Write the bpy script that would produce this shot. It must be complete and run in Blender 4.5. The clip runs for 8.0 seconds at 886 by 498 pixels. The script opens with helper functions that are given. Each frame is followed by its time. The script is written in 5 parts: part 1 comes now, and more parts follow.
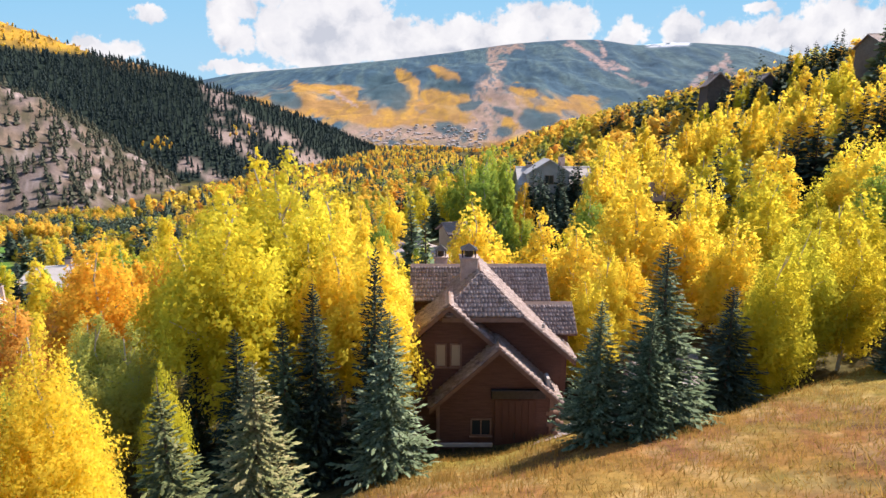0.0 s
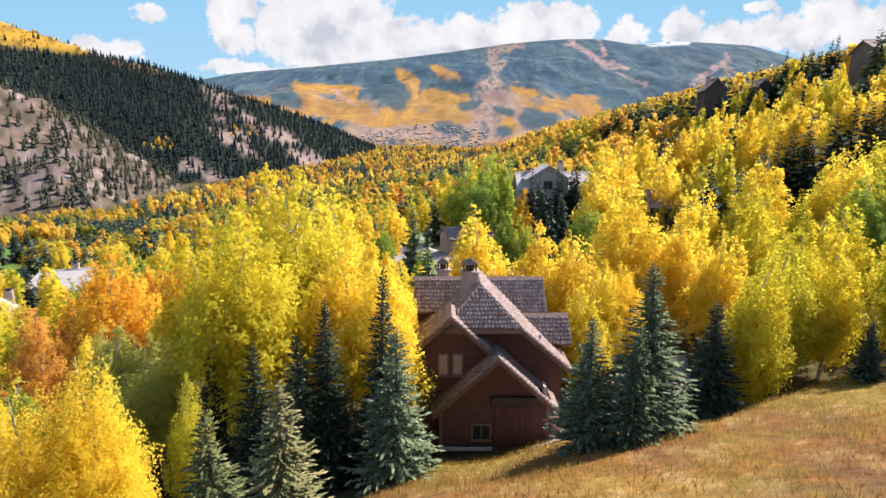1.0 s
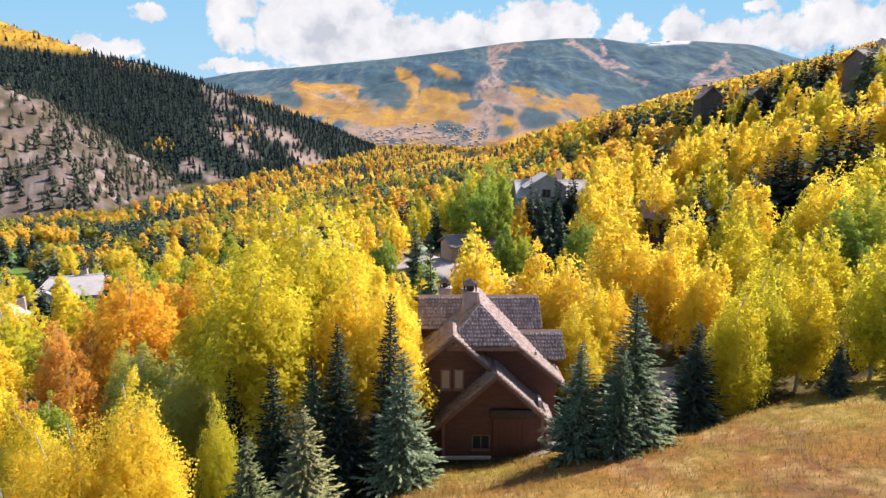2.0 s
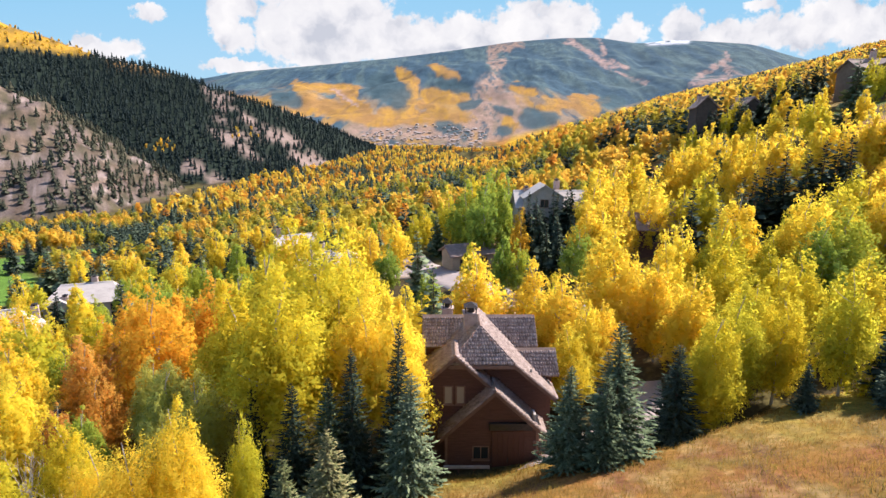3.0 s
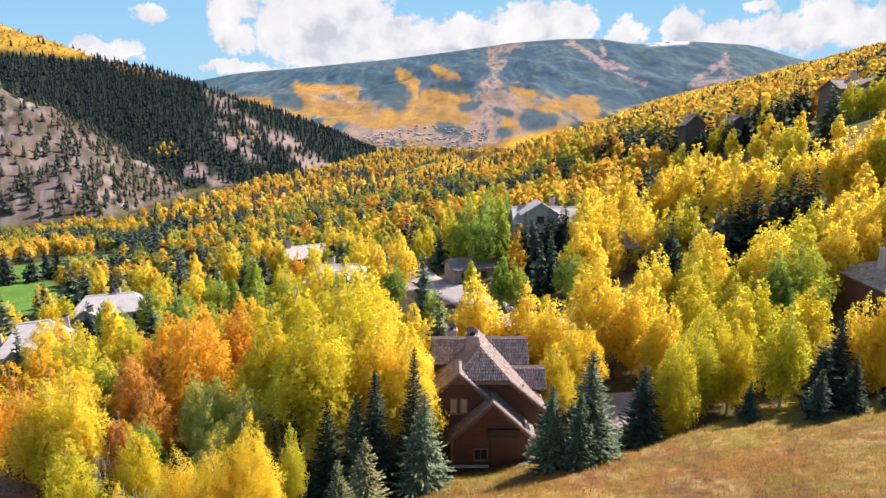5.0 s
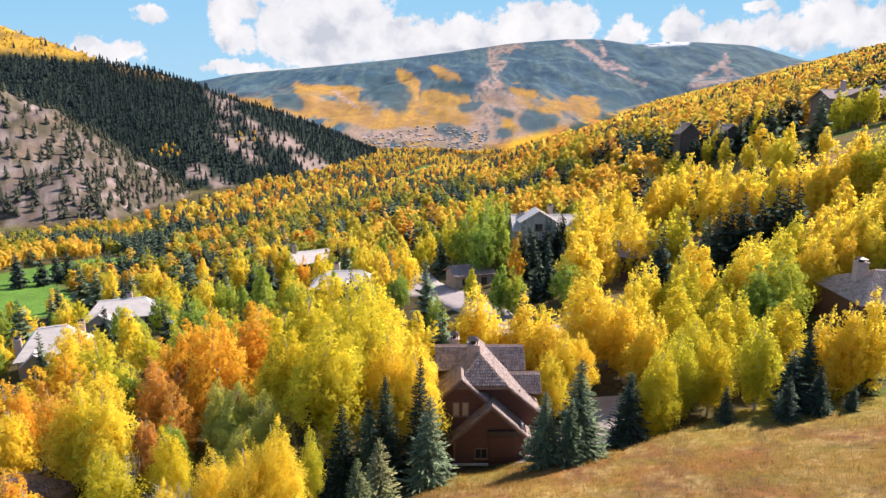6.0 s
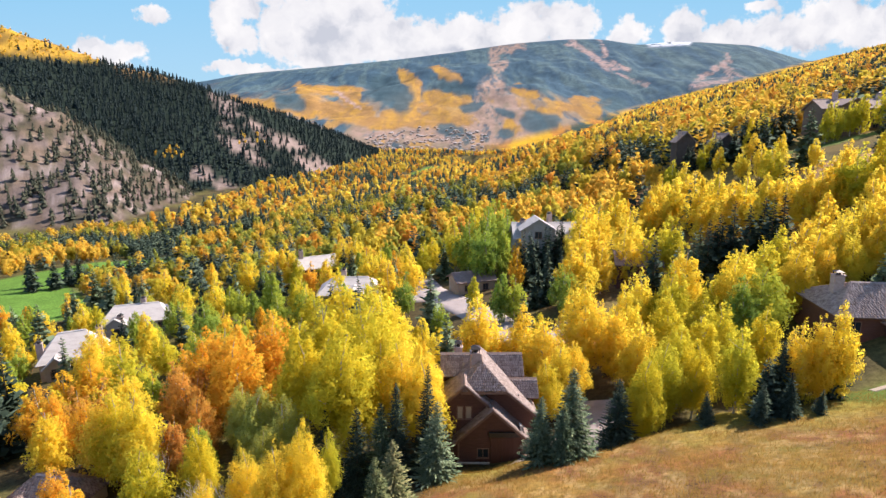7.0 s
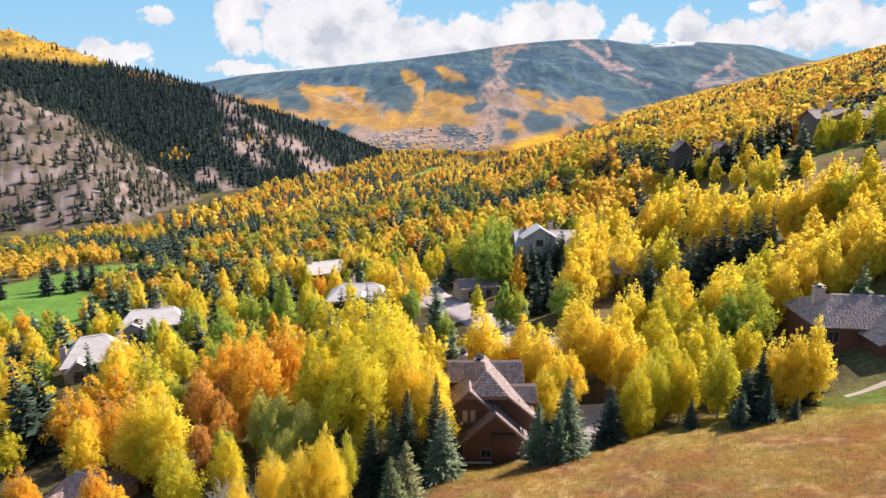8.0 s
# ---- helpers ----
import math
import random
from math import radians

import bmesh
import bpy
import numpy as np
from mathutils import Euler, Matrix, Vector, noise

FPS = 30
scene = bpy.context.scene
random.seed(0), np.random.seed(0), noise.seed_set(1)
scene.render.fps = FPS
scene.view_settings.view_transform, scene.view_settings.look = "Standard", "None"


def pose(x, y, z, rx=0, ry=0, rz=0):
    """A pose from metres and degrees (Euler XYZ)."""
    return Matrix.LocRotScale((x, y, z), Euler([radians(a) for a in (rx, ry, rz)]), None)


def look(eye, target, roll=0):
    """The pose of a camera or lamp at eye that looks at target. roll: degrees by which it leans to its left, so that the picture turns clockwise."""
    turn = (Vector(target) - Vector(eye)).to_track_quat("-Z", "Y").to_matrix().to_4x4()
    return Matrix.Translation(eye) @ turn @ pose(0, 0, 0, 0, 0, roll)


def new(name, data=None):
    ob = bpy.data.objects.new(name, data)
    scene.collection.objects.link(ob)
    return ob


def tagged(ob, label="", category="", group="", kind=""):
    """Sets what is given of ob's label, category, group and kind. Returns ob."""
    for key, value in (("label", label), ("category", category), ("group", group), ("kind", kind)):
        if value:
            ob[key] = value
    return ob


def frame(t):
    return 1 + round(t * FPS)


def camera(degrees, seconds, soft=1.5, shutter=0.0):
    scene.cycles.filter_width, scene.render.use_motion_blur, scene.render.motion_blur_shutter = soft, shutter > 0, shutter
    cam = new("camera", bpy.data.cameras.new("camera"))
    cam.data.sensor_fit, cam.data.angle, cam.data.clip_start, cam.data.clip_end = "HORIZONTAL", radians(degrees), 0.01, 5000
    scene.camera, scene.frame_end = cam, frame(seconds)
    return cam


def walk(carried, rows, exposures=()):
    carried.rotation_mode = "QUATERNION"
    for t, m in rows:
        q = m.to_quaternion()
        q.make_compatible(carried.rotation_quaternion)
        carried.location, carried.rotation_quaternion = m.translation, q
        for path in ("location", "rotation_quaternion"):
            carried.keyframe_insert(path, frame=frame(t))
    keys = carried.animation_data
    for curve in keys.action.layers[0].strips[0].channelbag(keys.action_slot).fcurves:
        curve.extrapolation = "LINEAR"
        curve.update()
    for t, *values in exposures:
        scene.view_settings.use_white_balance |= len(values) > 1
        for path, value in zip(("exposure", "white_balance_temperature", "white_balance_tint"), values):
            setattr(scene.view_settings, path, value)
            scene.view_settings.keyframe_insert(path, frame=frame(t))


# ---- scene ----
cam = camera(78.4, 8.0, 1.5)
METRES, EYE, TILT, LEAN, TURN = 32.0, 19.0, -12.0, 0.0, 0.0
ROWS = [
    (0.0, 0.0, 0.0, 0.0, 0.0, 0.0, -0.0),
    (0.5, -0.0022, -0.0281, 0.0143, 0.02, -0.03, 0.01),
    (1.0, -0.0044, -0.0611, 0.0317, 0.02, -0.08, 0.02),
    (1.5, -0.0066, -0.0988, 0.0537, 0.02, -0.14, 0.03),
    (3.0, -0.015, -0.2397, 0.1436, 0.03, -0.26, 0.09),
    (3.5, -0.0187, -0.2944, 0.1677, 0.03, -0.25, 0.1),
    (4.0, -0.0226, -0.3528, 0.1905, 0.04, -0.25, 0.11),
    (4.5, -0.0269, -0.4139, 0.2145, 0.04, -0.25, 0.12),
    (6.0, -0.0396, -0.6127, 0.2874, 0.08, -0.25, 0.13),
    (6.5, -0.0451, -0.6839, 0.3138, 0.15, -0.27, 0.14),
    (7.0, -0.0506, -0.7575, 0.3419, 0.24, -0.27, 0.14),
    (7.5, -0.0559, -0.8328, 0.3716, 0.38, -0.29, 0.14),
    (8.0, -0.0614, -0.91, 0.4017, 0.57, -0.29, 0.12),
]
walk(cam, [(t, pose(0, 0, EYE, TILT, LEAN, TURN) @ pose(METRES * x, METRES * y, METRES * z, 90 + pitch, roll, yaw)) for t, x, y, z, yaw, pitch, roll in ROWS])

# ---- light ----
SUN_TO = Vector((0.86, 0.48, 1.0)).normalized()
world = bpy.data.worlds.new("sky")
scene.world = world
world.use_nodes = True
wn = world.node_tree
sky = wn.nodes.new("ShaderNodeTexSky")
sky.sky_type = "NISHITA"
sky.sun_disc = False
sky.sun_elevation = math.asin(SUN_TO.z)
sky.sun_rotation = math.atan2(SUN_TO.x, SUN_TO.y)
sky.altitude = 2400
sky.air_density = 1.1
sky.dust_density = 0.3
bg = wn.nodes["Background"]
bg.inputs["Strength"].default_value = 0.15
wn.links.new(sky.outputs[0], bg.inputs["Color"])
sun_data = bpy.data.lights.new("sun", "SUN")
sun_data.energy = 5.0
sun_data.angle = radians(0.53)
sun_data.color = (1.0, 0.895, 0.815)
sun = new("sun", sun_data)
sun.matrix_world = look(SUN_TO * 100, (0, 0, 0))
scene.view_settings.exposure = 0.96


# ---- materials ----
def ramp_set(ramp, stops):
    els = ramp.color_ramp.elements
    while len(els) < len(stops):
        els.new(0.5)
    for e, (p, c) in zip(els, stops):
        e.position, e.color = p, (*c, 1)


def material(name, rough=0.8):
    m = bpy.data.materials.new(name)
    m.use_nodes = True
    n = m.node_tree
    b = n.nodes["Principled BSDF"]
    b.inputs["Roughness"].default_value = rough
    b.inputs["Specular IOR Level"].default_value = 0.25
    return m, n, b


def surface(name, stops, scale=3.0, rough=0.8, bump=0.2, detail=6.0, stretch=(1, 1, 1), metal=0.0, coords="Object", island=0.30):
    """A weathered solid: two scales of noise drive the colour and a fine relief."""
    m, n, b = material(name, rough)
    b.inputs["Metallic"].default_value = metal
    tc = n.nodes.new("ShaderNodeTexCoord")
    mp = n.nodes.new("ShaderNodeMapping")
    mp.inputs["Scale"].default_value = stretch
    n.links.new(tc.outputs[coords], mp.inputs["Vector"])
    big = n.nodes.new("ShaderNodeTexNoise")
    big.inputs["Scale"].default_value = scale
    big.inputs["Detail"].default_value = detail
    big.inputs["Roughness"].default_value = 0.65
    fine = n.nodes.new("ShaderNodeTexNoise")
    fine.inputs["Scale"].default_value = scale * 9
    fine.inputs["Detail"].default_value = 3
    mix = n.nodes.new("ShaderNodeMath")
    mix.operation = "MULTIPLY_ADD"
    mix.inputs[1].default_value = 0.35
    sub = n.nodes.new("ShaderNodeMath")
    sub.operation = "MULTIPLY"
    sub.inputs[1].default_value = 0.65
    rnd = n.nodes.new("ShaderNodeNewGeometry")
    isl = n.nodes.new("ShaderNodeMath")
    isl.operation = "MULTIPLY_ADD"
    isl.inputs[1].default_value = island
    isl.inputs[2].default_value = -island / 2
    add = n.nodes.new("ShaderNodeMath")
    add.operation = "ADD"
    ramp = n.nodes.new("ShaderNodeValToRGB")
    ramp_set(ramp, stops)
    for t in (big, fine):
        n.links.new(mp.outputs[0], t.inputs["Vector"])
    n.links.new(big.outputs["Fac"], sub.inputs[0])
    n.links.new(fine.outputs["Fac"], mix.inputs[0])
    n.links.new(sub.outputs[0], mix.inputs[2])
    n.links.new(rnd.outputs["Random Per Island"], isl.inputs[0])
    n.links.new(mix.outputs[0], add.inputs[0])
    n.links.new(isl.outputs[0], add.inputs[1])
    n.links.new(add.outputs[0], ramp.inputs[0])
    n.links.new(ramp.outputs[0], b.inputs["Base Color"])
    if bump:
        bp = n.nodes.new("ShaderNodeBump")
        bp.inputs["Strength"].default_value = bump
        bp.inputs["Distance"].default_value = 0.02
        n.links.new(mix.outputs[0], bp.inputs["Height"])
        n.links.new(bp.outputs[0], b.inputs["Normal"])
    return m


def foliage(name, stops, through_light=0.35, spread=0.5, patch=0.45, gaps=0.0):
    """Leaf clumps: each takes its own tint, each tree leans to one side of the range, light comes through the leaves and the gaps between them."""
    m, n, b = material(name, 0.9)
    b.inputs["Specular IOR Level"].default_value = 0.08
    geo = n.nodes.new("ShaderNodeNewGeometry")
    inf = n.nodes.new("ShaderNodeObjectInfo")
    tc = n.nodes.new("ShaderNodeTexCoord")
    no = n.nodes.new("ShaderNodeTexNoise")
    no.inputs["Scale"].default_value = patch
    no.inputs["Detail"].default_value = 3
    n.links.new(tc.outputs["Object"], no.inputs["Vector"])
    a = n.nodes.new("ShaderNodeMath")
    a.operation = "MULTIPLY_ADD"
    a.inputs[1].default_value = spread
    c = n.nodes.new("ShaderNodeMath")
    c.operation = "MULTIPLY_ADD"
    c.inputs[1].default_value = 0.45
    d = n.nodes.new("ShaderNodeMath")
    d.operation = "MULTIPLY_ADD"
    d.inputs[1].default_value = 0.9
    d.inputs[2].default_value = -0.45 - spread * 0.5 + 0.25
    n.links.new(no.outputs["Fac"], d.inputs[0])
    n.links.new(geo.outputs["Random Per Island"], a.inputs[0])
    n.links.new(d.outputs[0], a.inputs[2])
    n.links.new(inf.outputs["Random"], c.inputs[0])
    n.links.new(a.outputs[0], c.inputs[2])
    ramp = n.nodes.new("ShaderNodeValToRGB")
    ramp_set(ramp, stops)
    n.links.new(c.outputs[0], ramp.inputs[0])
    n.links.new(ramp.outputs[0], b.inputs["Base Color"])
    tr = n.nodes.new("ShaderNodeBsdfTranslucent")
    n.links.new(ramp.outputs[0], tr.inputs["Color"])
    mx = n.nodes.new("ShaderNodeMixShader")
    mx.inputs[0].default_value = through_light
    n.links.new(b.outputs[0], mx.inputs[1])
    n.links.new(tr.outputs[0], mx.inputs[2])
    gap = n.nodes.new("ShaderNodeBsdfTransparent")
    sparse = n.nodes.new("ShaderNodeMixShader")
    sparse.inputs[0].default_value = gaps
    n.links.new(mx.outputs[0], sparse.inputs[1])
    n.links.new(gap.outputs[0], sparse.inputs[2])
    n.links.new((sparse if gaps else mx).outputs[0], n.nodes["Material Output"].inputs[0])
    return m


LEAF_STOPS = {
    "gold": ([(0.0, (0.88, 0.582, 0.065)), (0.35, (0.89, 0.669, 0.072)), (0.7, (0.86, 0.698, 0.072)), (1.0, (0.78, 0.689, 0.087))], 0.66),
    "lime": ([(0.0, (0.83, 0.630, 0.05)), (0.35, (0.74, 0.606, 0.05)), (0.7, (0.61, 0.558, 0.052)), (1.0, (0.46, 0.504, 0.05))], 0.66),
    "green": ([(0.0, (0.58, 0.543, 0.051)), (0.4, (0.40, 0.446, 0.058)), (0.75, (0.27, 0.369, 0.065)), (1.0, (0.18, 0.281, 0.065))], 0.52),
    "olive": ([(0.0, (0.68, 0.582, 0.11)), (0.4, (0.56, 0.533, 0.12)), (0.75, (0.44, 0.485, 0.13)), (1.0, (0.33, 0.407, 0.11))], 0.58),
    "orange": ([(0.0, (0.76, 0.369, 0.05)), (0.4, (0.83, 0.475, 0.05)), (0.75, (0.85, 0.553, 0.055)), (1.0, (0.84, 0.611, 0.06))], 0.62),
    "rust": ([(0.0, (0.54, 0.262, 0.087)), (0.4, (0.68, 0.359, 0.080)), (0.75, (0.80, 0.456, 0.080)), (1.0, (0.80, 0.543, 0.094))], 0.62),
}
LEAF = {k: foliage("aspen_" + k, st, tl, 0.26, 0.45, 0.2) for k, (st, tl) in LEAF_STOPS.items()}
# copies of the leaf colours with the dimmer, redder light of distance put in
WOODS_DIMMED = {k: foliage("aspen_woods_" + k, [(p, (0.89 * r, 0.82 * g, 1.2 * b)) for p, (r, g, b) in st], tl, 0.14, 0.045, 0.0) for k, (st, tl) in LEAF_STOPS.items()}
NEEDLE = {
    "blue": foliage("spruce_needles_blue", [(0.0, (0.05, 0.075, 0.038)), (0.5, (0.15, 0.195, 0.105)), (1.0, (0.29, 0.33, 0.20))], 0.12, 0.6),
    "dark": foliage("spruce_needles_dark", [(0.0, (0.022, 0.034, 0.023)), (0.5, (0.055, 0.078, 0.053)), (1.0, (0.12, 0.152, 0.10))], 0.08, 0.6),
    # conifer needles darkened to stand in for the cloud shadow on the hill
    "shaded_fir": foliage("shaded_fir_needles", [(0.0, (0.012, 0.020, 0.020)), (0.5, (0.024, 0.036, 0.034)), (1.0, (0.05, 0.066, 0.054))], 0.04, 0.6),
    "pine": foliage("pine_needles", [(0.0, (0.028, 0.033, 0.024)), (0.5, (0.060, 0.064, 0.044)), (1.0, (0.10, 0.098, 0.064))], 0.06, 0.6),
    "tan": foliage("spruce_needles_tan", [(0.0, (0.08, 0.10, 0.04)), (0.5, (0.19, 0.205, 0.085)), (1.0, (0.36, 0.30, 0.14))], 0.12, 0.6),
}
BARK_PALE = surface("aspen_bark", [(0.25, (0.12, 0.10, 0.07)), (0.45, (0.34, 0.30, 0.23)), (0.7, (0.50, 0.46, 0.38))], 4, 0.85, 0.3)
BARK_DARK = surface("spruce_bark", [(0.3, (0.05, 0.035, 0.025)), (0.7, (0.16, 0.11, 0.08))], 6, 0.9, 0.4)


# ---- land ----
def lattice(ix, iy, seed):
    h = np.sin(ix * 127.1 + iy * 311.7 + seed * 74.7) * 43758.5453
    return h - np.floor(h)


def soft_noise(x, y, seed=0):
    x, y = np.asarray(x, float), np.asarray(y, float)
    ix, iy = np.floor(x), np.floor(y)
    fx, fy = x - ix, y - iy
    fx, fy = fx * fx * (3 - 2 * fx), fy * fy * (3 - 2 * fy)
    a = lattice(ix, iy, seed) * (1 - fx) + lattice(ix + 1, iy, seed) * fx
    b = lattice(ix, iy + 1, seed) * (1 - fx) + lattice(ix + 1, iy + 1, seed) * fx
    return a * (1 - fy) + b * fy


def fractal(x, y, seed=0, octaves=4):
    out, amp, tot = 0, 1.0, 0.0
    for k in range(octaves):
        out = out + amp * soft_noise(x * 2 ** k + 17.3 * k, y * 2 ** k - 9.1 * k, seed + k)
        tot += amp
        amp *= 0.5
    return out / tot


def smooth_max(a, b, k):
    h = np.clip(0.5 + 0.5 * (a - b) / k, 0, 1)
    return b * (1 - h) + a * h + k * h * (1 - h)


def smooth_step(a, b, x):
    t = np.clip((x - a) / (b - a), 0, 1)
    return t * t * (3 - 2 * t)


def curve(x, xs, ys, w):
    return sum(np.interp(x + w * o, xs, ys) for o in (-1, -0.5, 0, 0.5, 1)) / 5


# valley cross-section, across the view: golf course floor, house terraces, upper slope
CROSS_X = (-500, -200, -130, -80, -40, -12, 0, 10, 25, 45, 62, 80, 5000)
CROSS_Z = (-60, -36, -20, -13, -6.5, -1.0, 0.6, 1.6, 4.8, 8.8, 17.5, 29, 1245)


def slope_side(x, y):
    return curve(x, CROSS_X, CROSS_Z, 4) - 0.037 * (y - 30)


def valley_floor(y):
    return curve(y, (150, 222, 370, 700, 1131, 1600, 5000), (-20, -27, -45, -44, -32, -27, 0), 20)


def meadow(x, y):
    yy = np.maximum(y, -12) + 0.15 * np.minimum(y + 12, 0)
    yy = np.maximum(yy, -40)
    across = np.where(x > 0, 0.15 * np.minimum(x, 60), 0.33 * np.maximum(x, -60))
    dip = 0.85 * np.exp(-((x - 1.8) / 4.2) ** 2) * smooth_step(15, 22, y)
    brow = np.interp(x, (7, 13.4, 26.7, 60), (25, 22.9, 30.2, 30.2))
    fall = 0.3 + 0.6 * smooth_step(8, 13, x)
    return 5.55 + across + 0.45 * (20 - yy) + smooth_step(9, 18, x) * 0.11 * (np.clip(yy, 20, 31) - 20) - fall * np.maximum(yy - brow, 0) - dip


SPUR_FAR, HILL_FAR = 1.3, 1.5


def spur(x, y):
    """The near rocky spur on the far side of the valley."""
    x, y = x / SPUR_FAR, y / SPUR_FAR
    u = x / np.maximum(y, 60)
    crest_y = np.interp(u, (-1.2, -0.85, -0.66, -0.47, -0.4), (430, 440, 470, 500, 510))
    crest_z = np.interp(u, (-1.2, -0.80, -0.72, -0.62, -0.54, -0.47, -0.40), (120, 62, 50, 22, -6, -34, -60))
    foot_y = np.interp(u, (-1.2, -0.66, -0.47), (300, 330, 470))
    t = (y - foot_y) / (crest_y - foot_y + 1)
    up = np.clip(t, -0.3, 1)
    back = np.clip((y - crest_y) / 220, 0, 2)
    z = -34 + (crest_z + 34) * (up - 0.7 * back) + (11 * (fractal(x / 24, y / 60, 5) - 0.5) + 7 * (fractal(x / 9 + y / 30, y / 45, 6) - 0.5)) * np.clip(t * 2, 0, 1)
    return 19 + (z - 19) * SPUR_FAR - 60 * smooth_step(-0.44, -0.36, u)


def dark_hill(x, y):
    x, y = x / HILL_FAR, y / HILL_FAR
    u = x / np.maximum(y, 60)
    crest_y = np.interp(u, (-1.3, -0.85, -0.66, -0.37, -0.3, -0.19, -0.085), (650, 700, 740, 690, 730, 810, 1010))
    tan_e = np.interp(u, (-1.3, -0.77, -0.70, -0.645, -0.60, -0.52, -0.43, -0.37, -0.27, -0.19, -0.13, -0.085),
                      (0.26, 0.195, 0.170, 0.152, 0.133, 0.118, 0.089, 0.066, 0.034, 0.003, -0.026, -0.057))
    crest_z = 19 + tan_e * crest_y
    foot_y = np.interp(u, (-1.3, -0.66, -0.47, -0.3, -0.19, -0.085), (380, 420, 440, 500, 640, 990))
    t = (y - foot_y) / (crest_y - foot_y + 1)
    back = np.clip((y - crest_y) / 400, 0, 2)
    gully = 9 * (fractal(x / 70, y / 70, 11) - 0.5) * np.clip(t * 3, 0, 1) * np.clip(1.25 - t, 0.1, 1)
    z = -34 + (crest_z + 34) * (np.clip(t, -0.4, 1) - 0.8 * back) + gully
    return 19 + (z - 19) * HILL_FAR


def crest_line(u):
    return 3900 / np.sqrt(1 + u * u)


def ski_mountain(x, y):
    u = x / np.maximum(y, 60)
    tan_e = curve(u, (-0.9, -0.43, -0.36, -0.22, -0.085, 0.016, 0.116, 0.213, 0.272, 0.34, 0.39, 0.44, 0.54, 0.62, 1.0),
                  (0.05, 0.092, 0.104, 0.115, 0.127, 0.139, 0.153, 0.160, 0.160, 0.150, 0.155, 0.155, 0.149, 0.127, 0.05), 0.012)
    crest_y = crest_line(u)
    crest_z = 19 + tan_e * crest_y
    t = np.clip((y - 1550) / (crest_y - 1550), 0, 1)
    back = np.clip((y - crest_y) / 600, 0, 2)
    wav = (170 * (fractal(x / 420, y / 600, 21) - 0.5) + 28 * (fractal(x / 130, y / 280, 22) - 0.5)) * np.clip(4 * t * (1 - t), 0, 1)
    return -28 + (crest_z + 28) * (t ** 1.1 - 0.5 * back) + wav


def land(x, y):
    x, y = np.asarray(x, float), np.asarray(y, float)
    near = smooth_max(meadow(x, y), slope_side(x, y), 1.2)
    z = smooth_max(near, valley_floor(y) + 0 * x, 4)
    z = z + 0.5 * (fractal(x / 9, y / 9, 2) - 0.5) * smooth_step(4, 30, np.hypot(x, y - 10))
    z = z - 24 * smooth_step(480, 1100, y) * (1 - smooth_step(0.22, 0.42, x / np.maximum(y, 60))) * smooth_step(0, 0.06, x / np.maximum(y, 60))
    z = z + 4 * np.exp(-((x - 75) / 12) ** 2 - ((y - 148) / 16) ** 2)
    z = z + 26 * (fractal(x / 160, y / 160, 3) - 0.5) * smooth_step(330, 1500, y) * smooth_step(-20, 120, x)
    z = np.where(x < 0, np.maximum(z, np.maximum(spur(x, y), dark_hill(x, y))), z)
    far = ski_mountain(x, y)
    return np.where(y > 1400, smooth_max(z, far, 25), z)


# ---- mesh helpers ----
def quick_mesh(name, verts, faces, mats=(), normals=None):
    """A mesh from arrays: verts (n, 3) and faces (m, k) with k corners each, and soft normals where given."""
    verts, faces = np.asarray(verts, np.float32), np.asarray(faces, np.int32)
    me = bpy.data.meshes.new(name)
    m, k = faces.shape
    me.vertices.add(len(verts))
    me.vertices.foreach_set("co", verts.ravel())
    me.loops.add(m * k)
    me.loops.foreach_set("vertex_index", faces.ravel())
    me.polygons.add(m)
    me.polygons.foreach_set("loop_start", np.arange(0, m * k, k, dtype=np.int32))
    me.update(calc_edges=True)
    for mat in mats:
        me.materials.append(mat)
    if normals is not None:
        me.normals_split_custom_set_from_vertices(np.asarray(normals, np.float32))
    return me


def part(name, bm, mat, parent, label="", kind=""):
    """Links a bmesh, or a ready mesh, as one object under a thing or a part."""
    me = bm
    if isinstance(bm, bmesh.types.BMesh):
        me = bpy.data.meshes.new(name)
        bmesh.ops.recalc_face_normals(bm, faces=bm.faces)
        bm.to_mesh(me)
        bm.free()
    if mat and not me.materials:
        me.materials.append(mat)
    ob = new(name, me)
    ob.parent = parent
    return tagged(ob, label, "", "", kind)


def thing(name, m, label, category, group=""):
    ob = new(name)
    ob.matrix_world = m
    ob.empty_display_size = 0.3
    return tagged(ob, label, category, group)


def box(bm, x0, y0, z0, x1, y1, z1, bevel=0.0):
    r = bmesh.ops.create_cube(bm, size=1.0)
    bmesh.ops.transform(bm, matrix=Matrix.Translation(((x0 + x1) / 2, (y0 + y1) / 2, (z0 + z1) / 2)) @ Matrix.Diagonal((x1 - x0, y1 - y0, z1 - z0, 1)), verts=r["verts"])
    if bevel:
        edges = {e for v in r["verts"] for e in v.link_edges}
        bmesh.ops.bevel(bm, geom=list(edges), offset=bevel, segments=1, affect="EDGES")


def boxes(*args, bevel=0.0):
    bm = bmesh.new()
    for a in args:
        box(bm, *a, bevel=bevel)
    return bm


def prism(points, push):
    """A solid between a flat outline and the same outline moved by push."""
    bm = bmesh.new()
    a = [bm.verts.new(p) for p in points]
    b = [bm.verts.new(Vector(p) + Vector(push)) for p in points]
    bm.faces.new(a)
    bm.faces.new(b[::-1])
    n = len(a)
    for i in range(n):
        bm.faces.new((a[i], b[i], b[(i + 1) % n], a[(i + 1) % n]))
    return bm


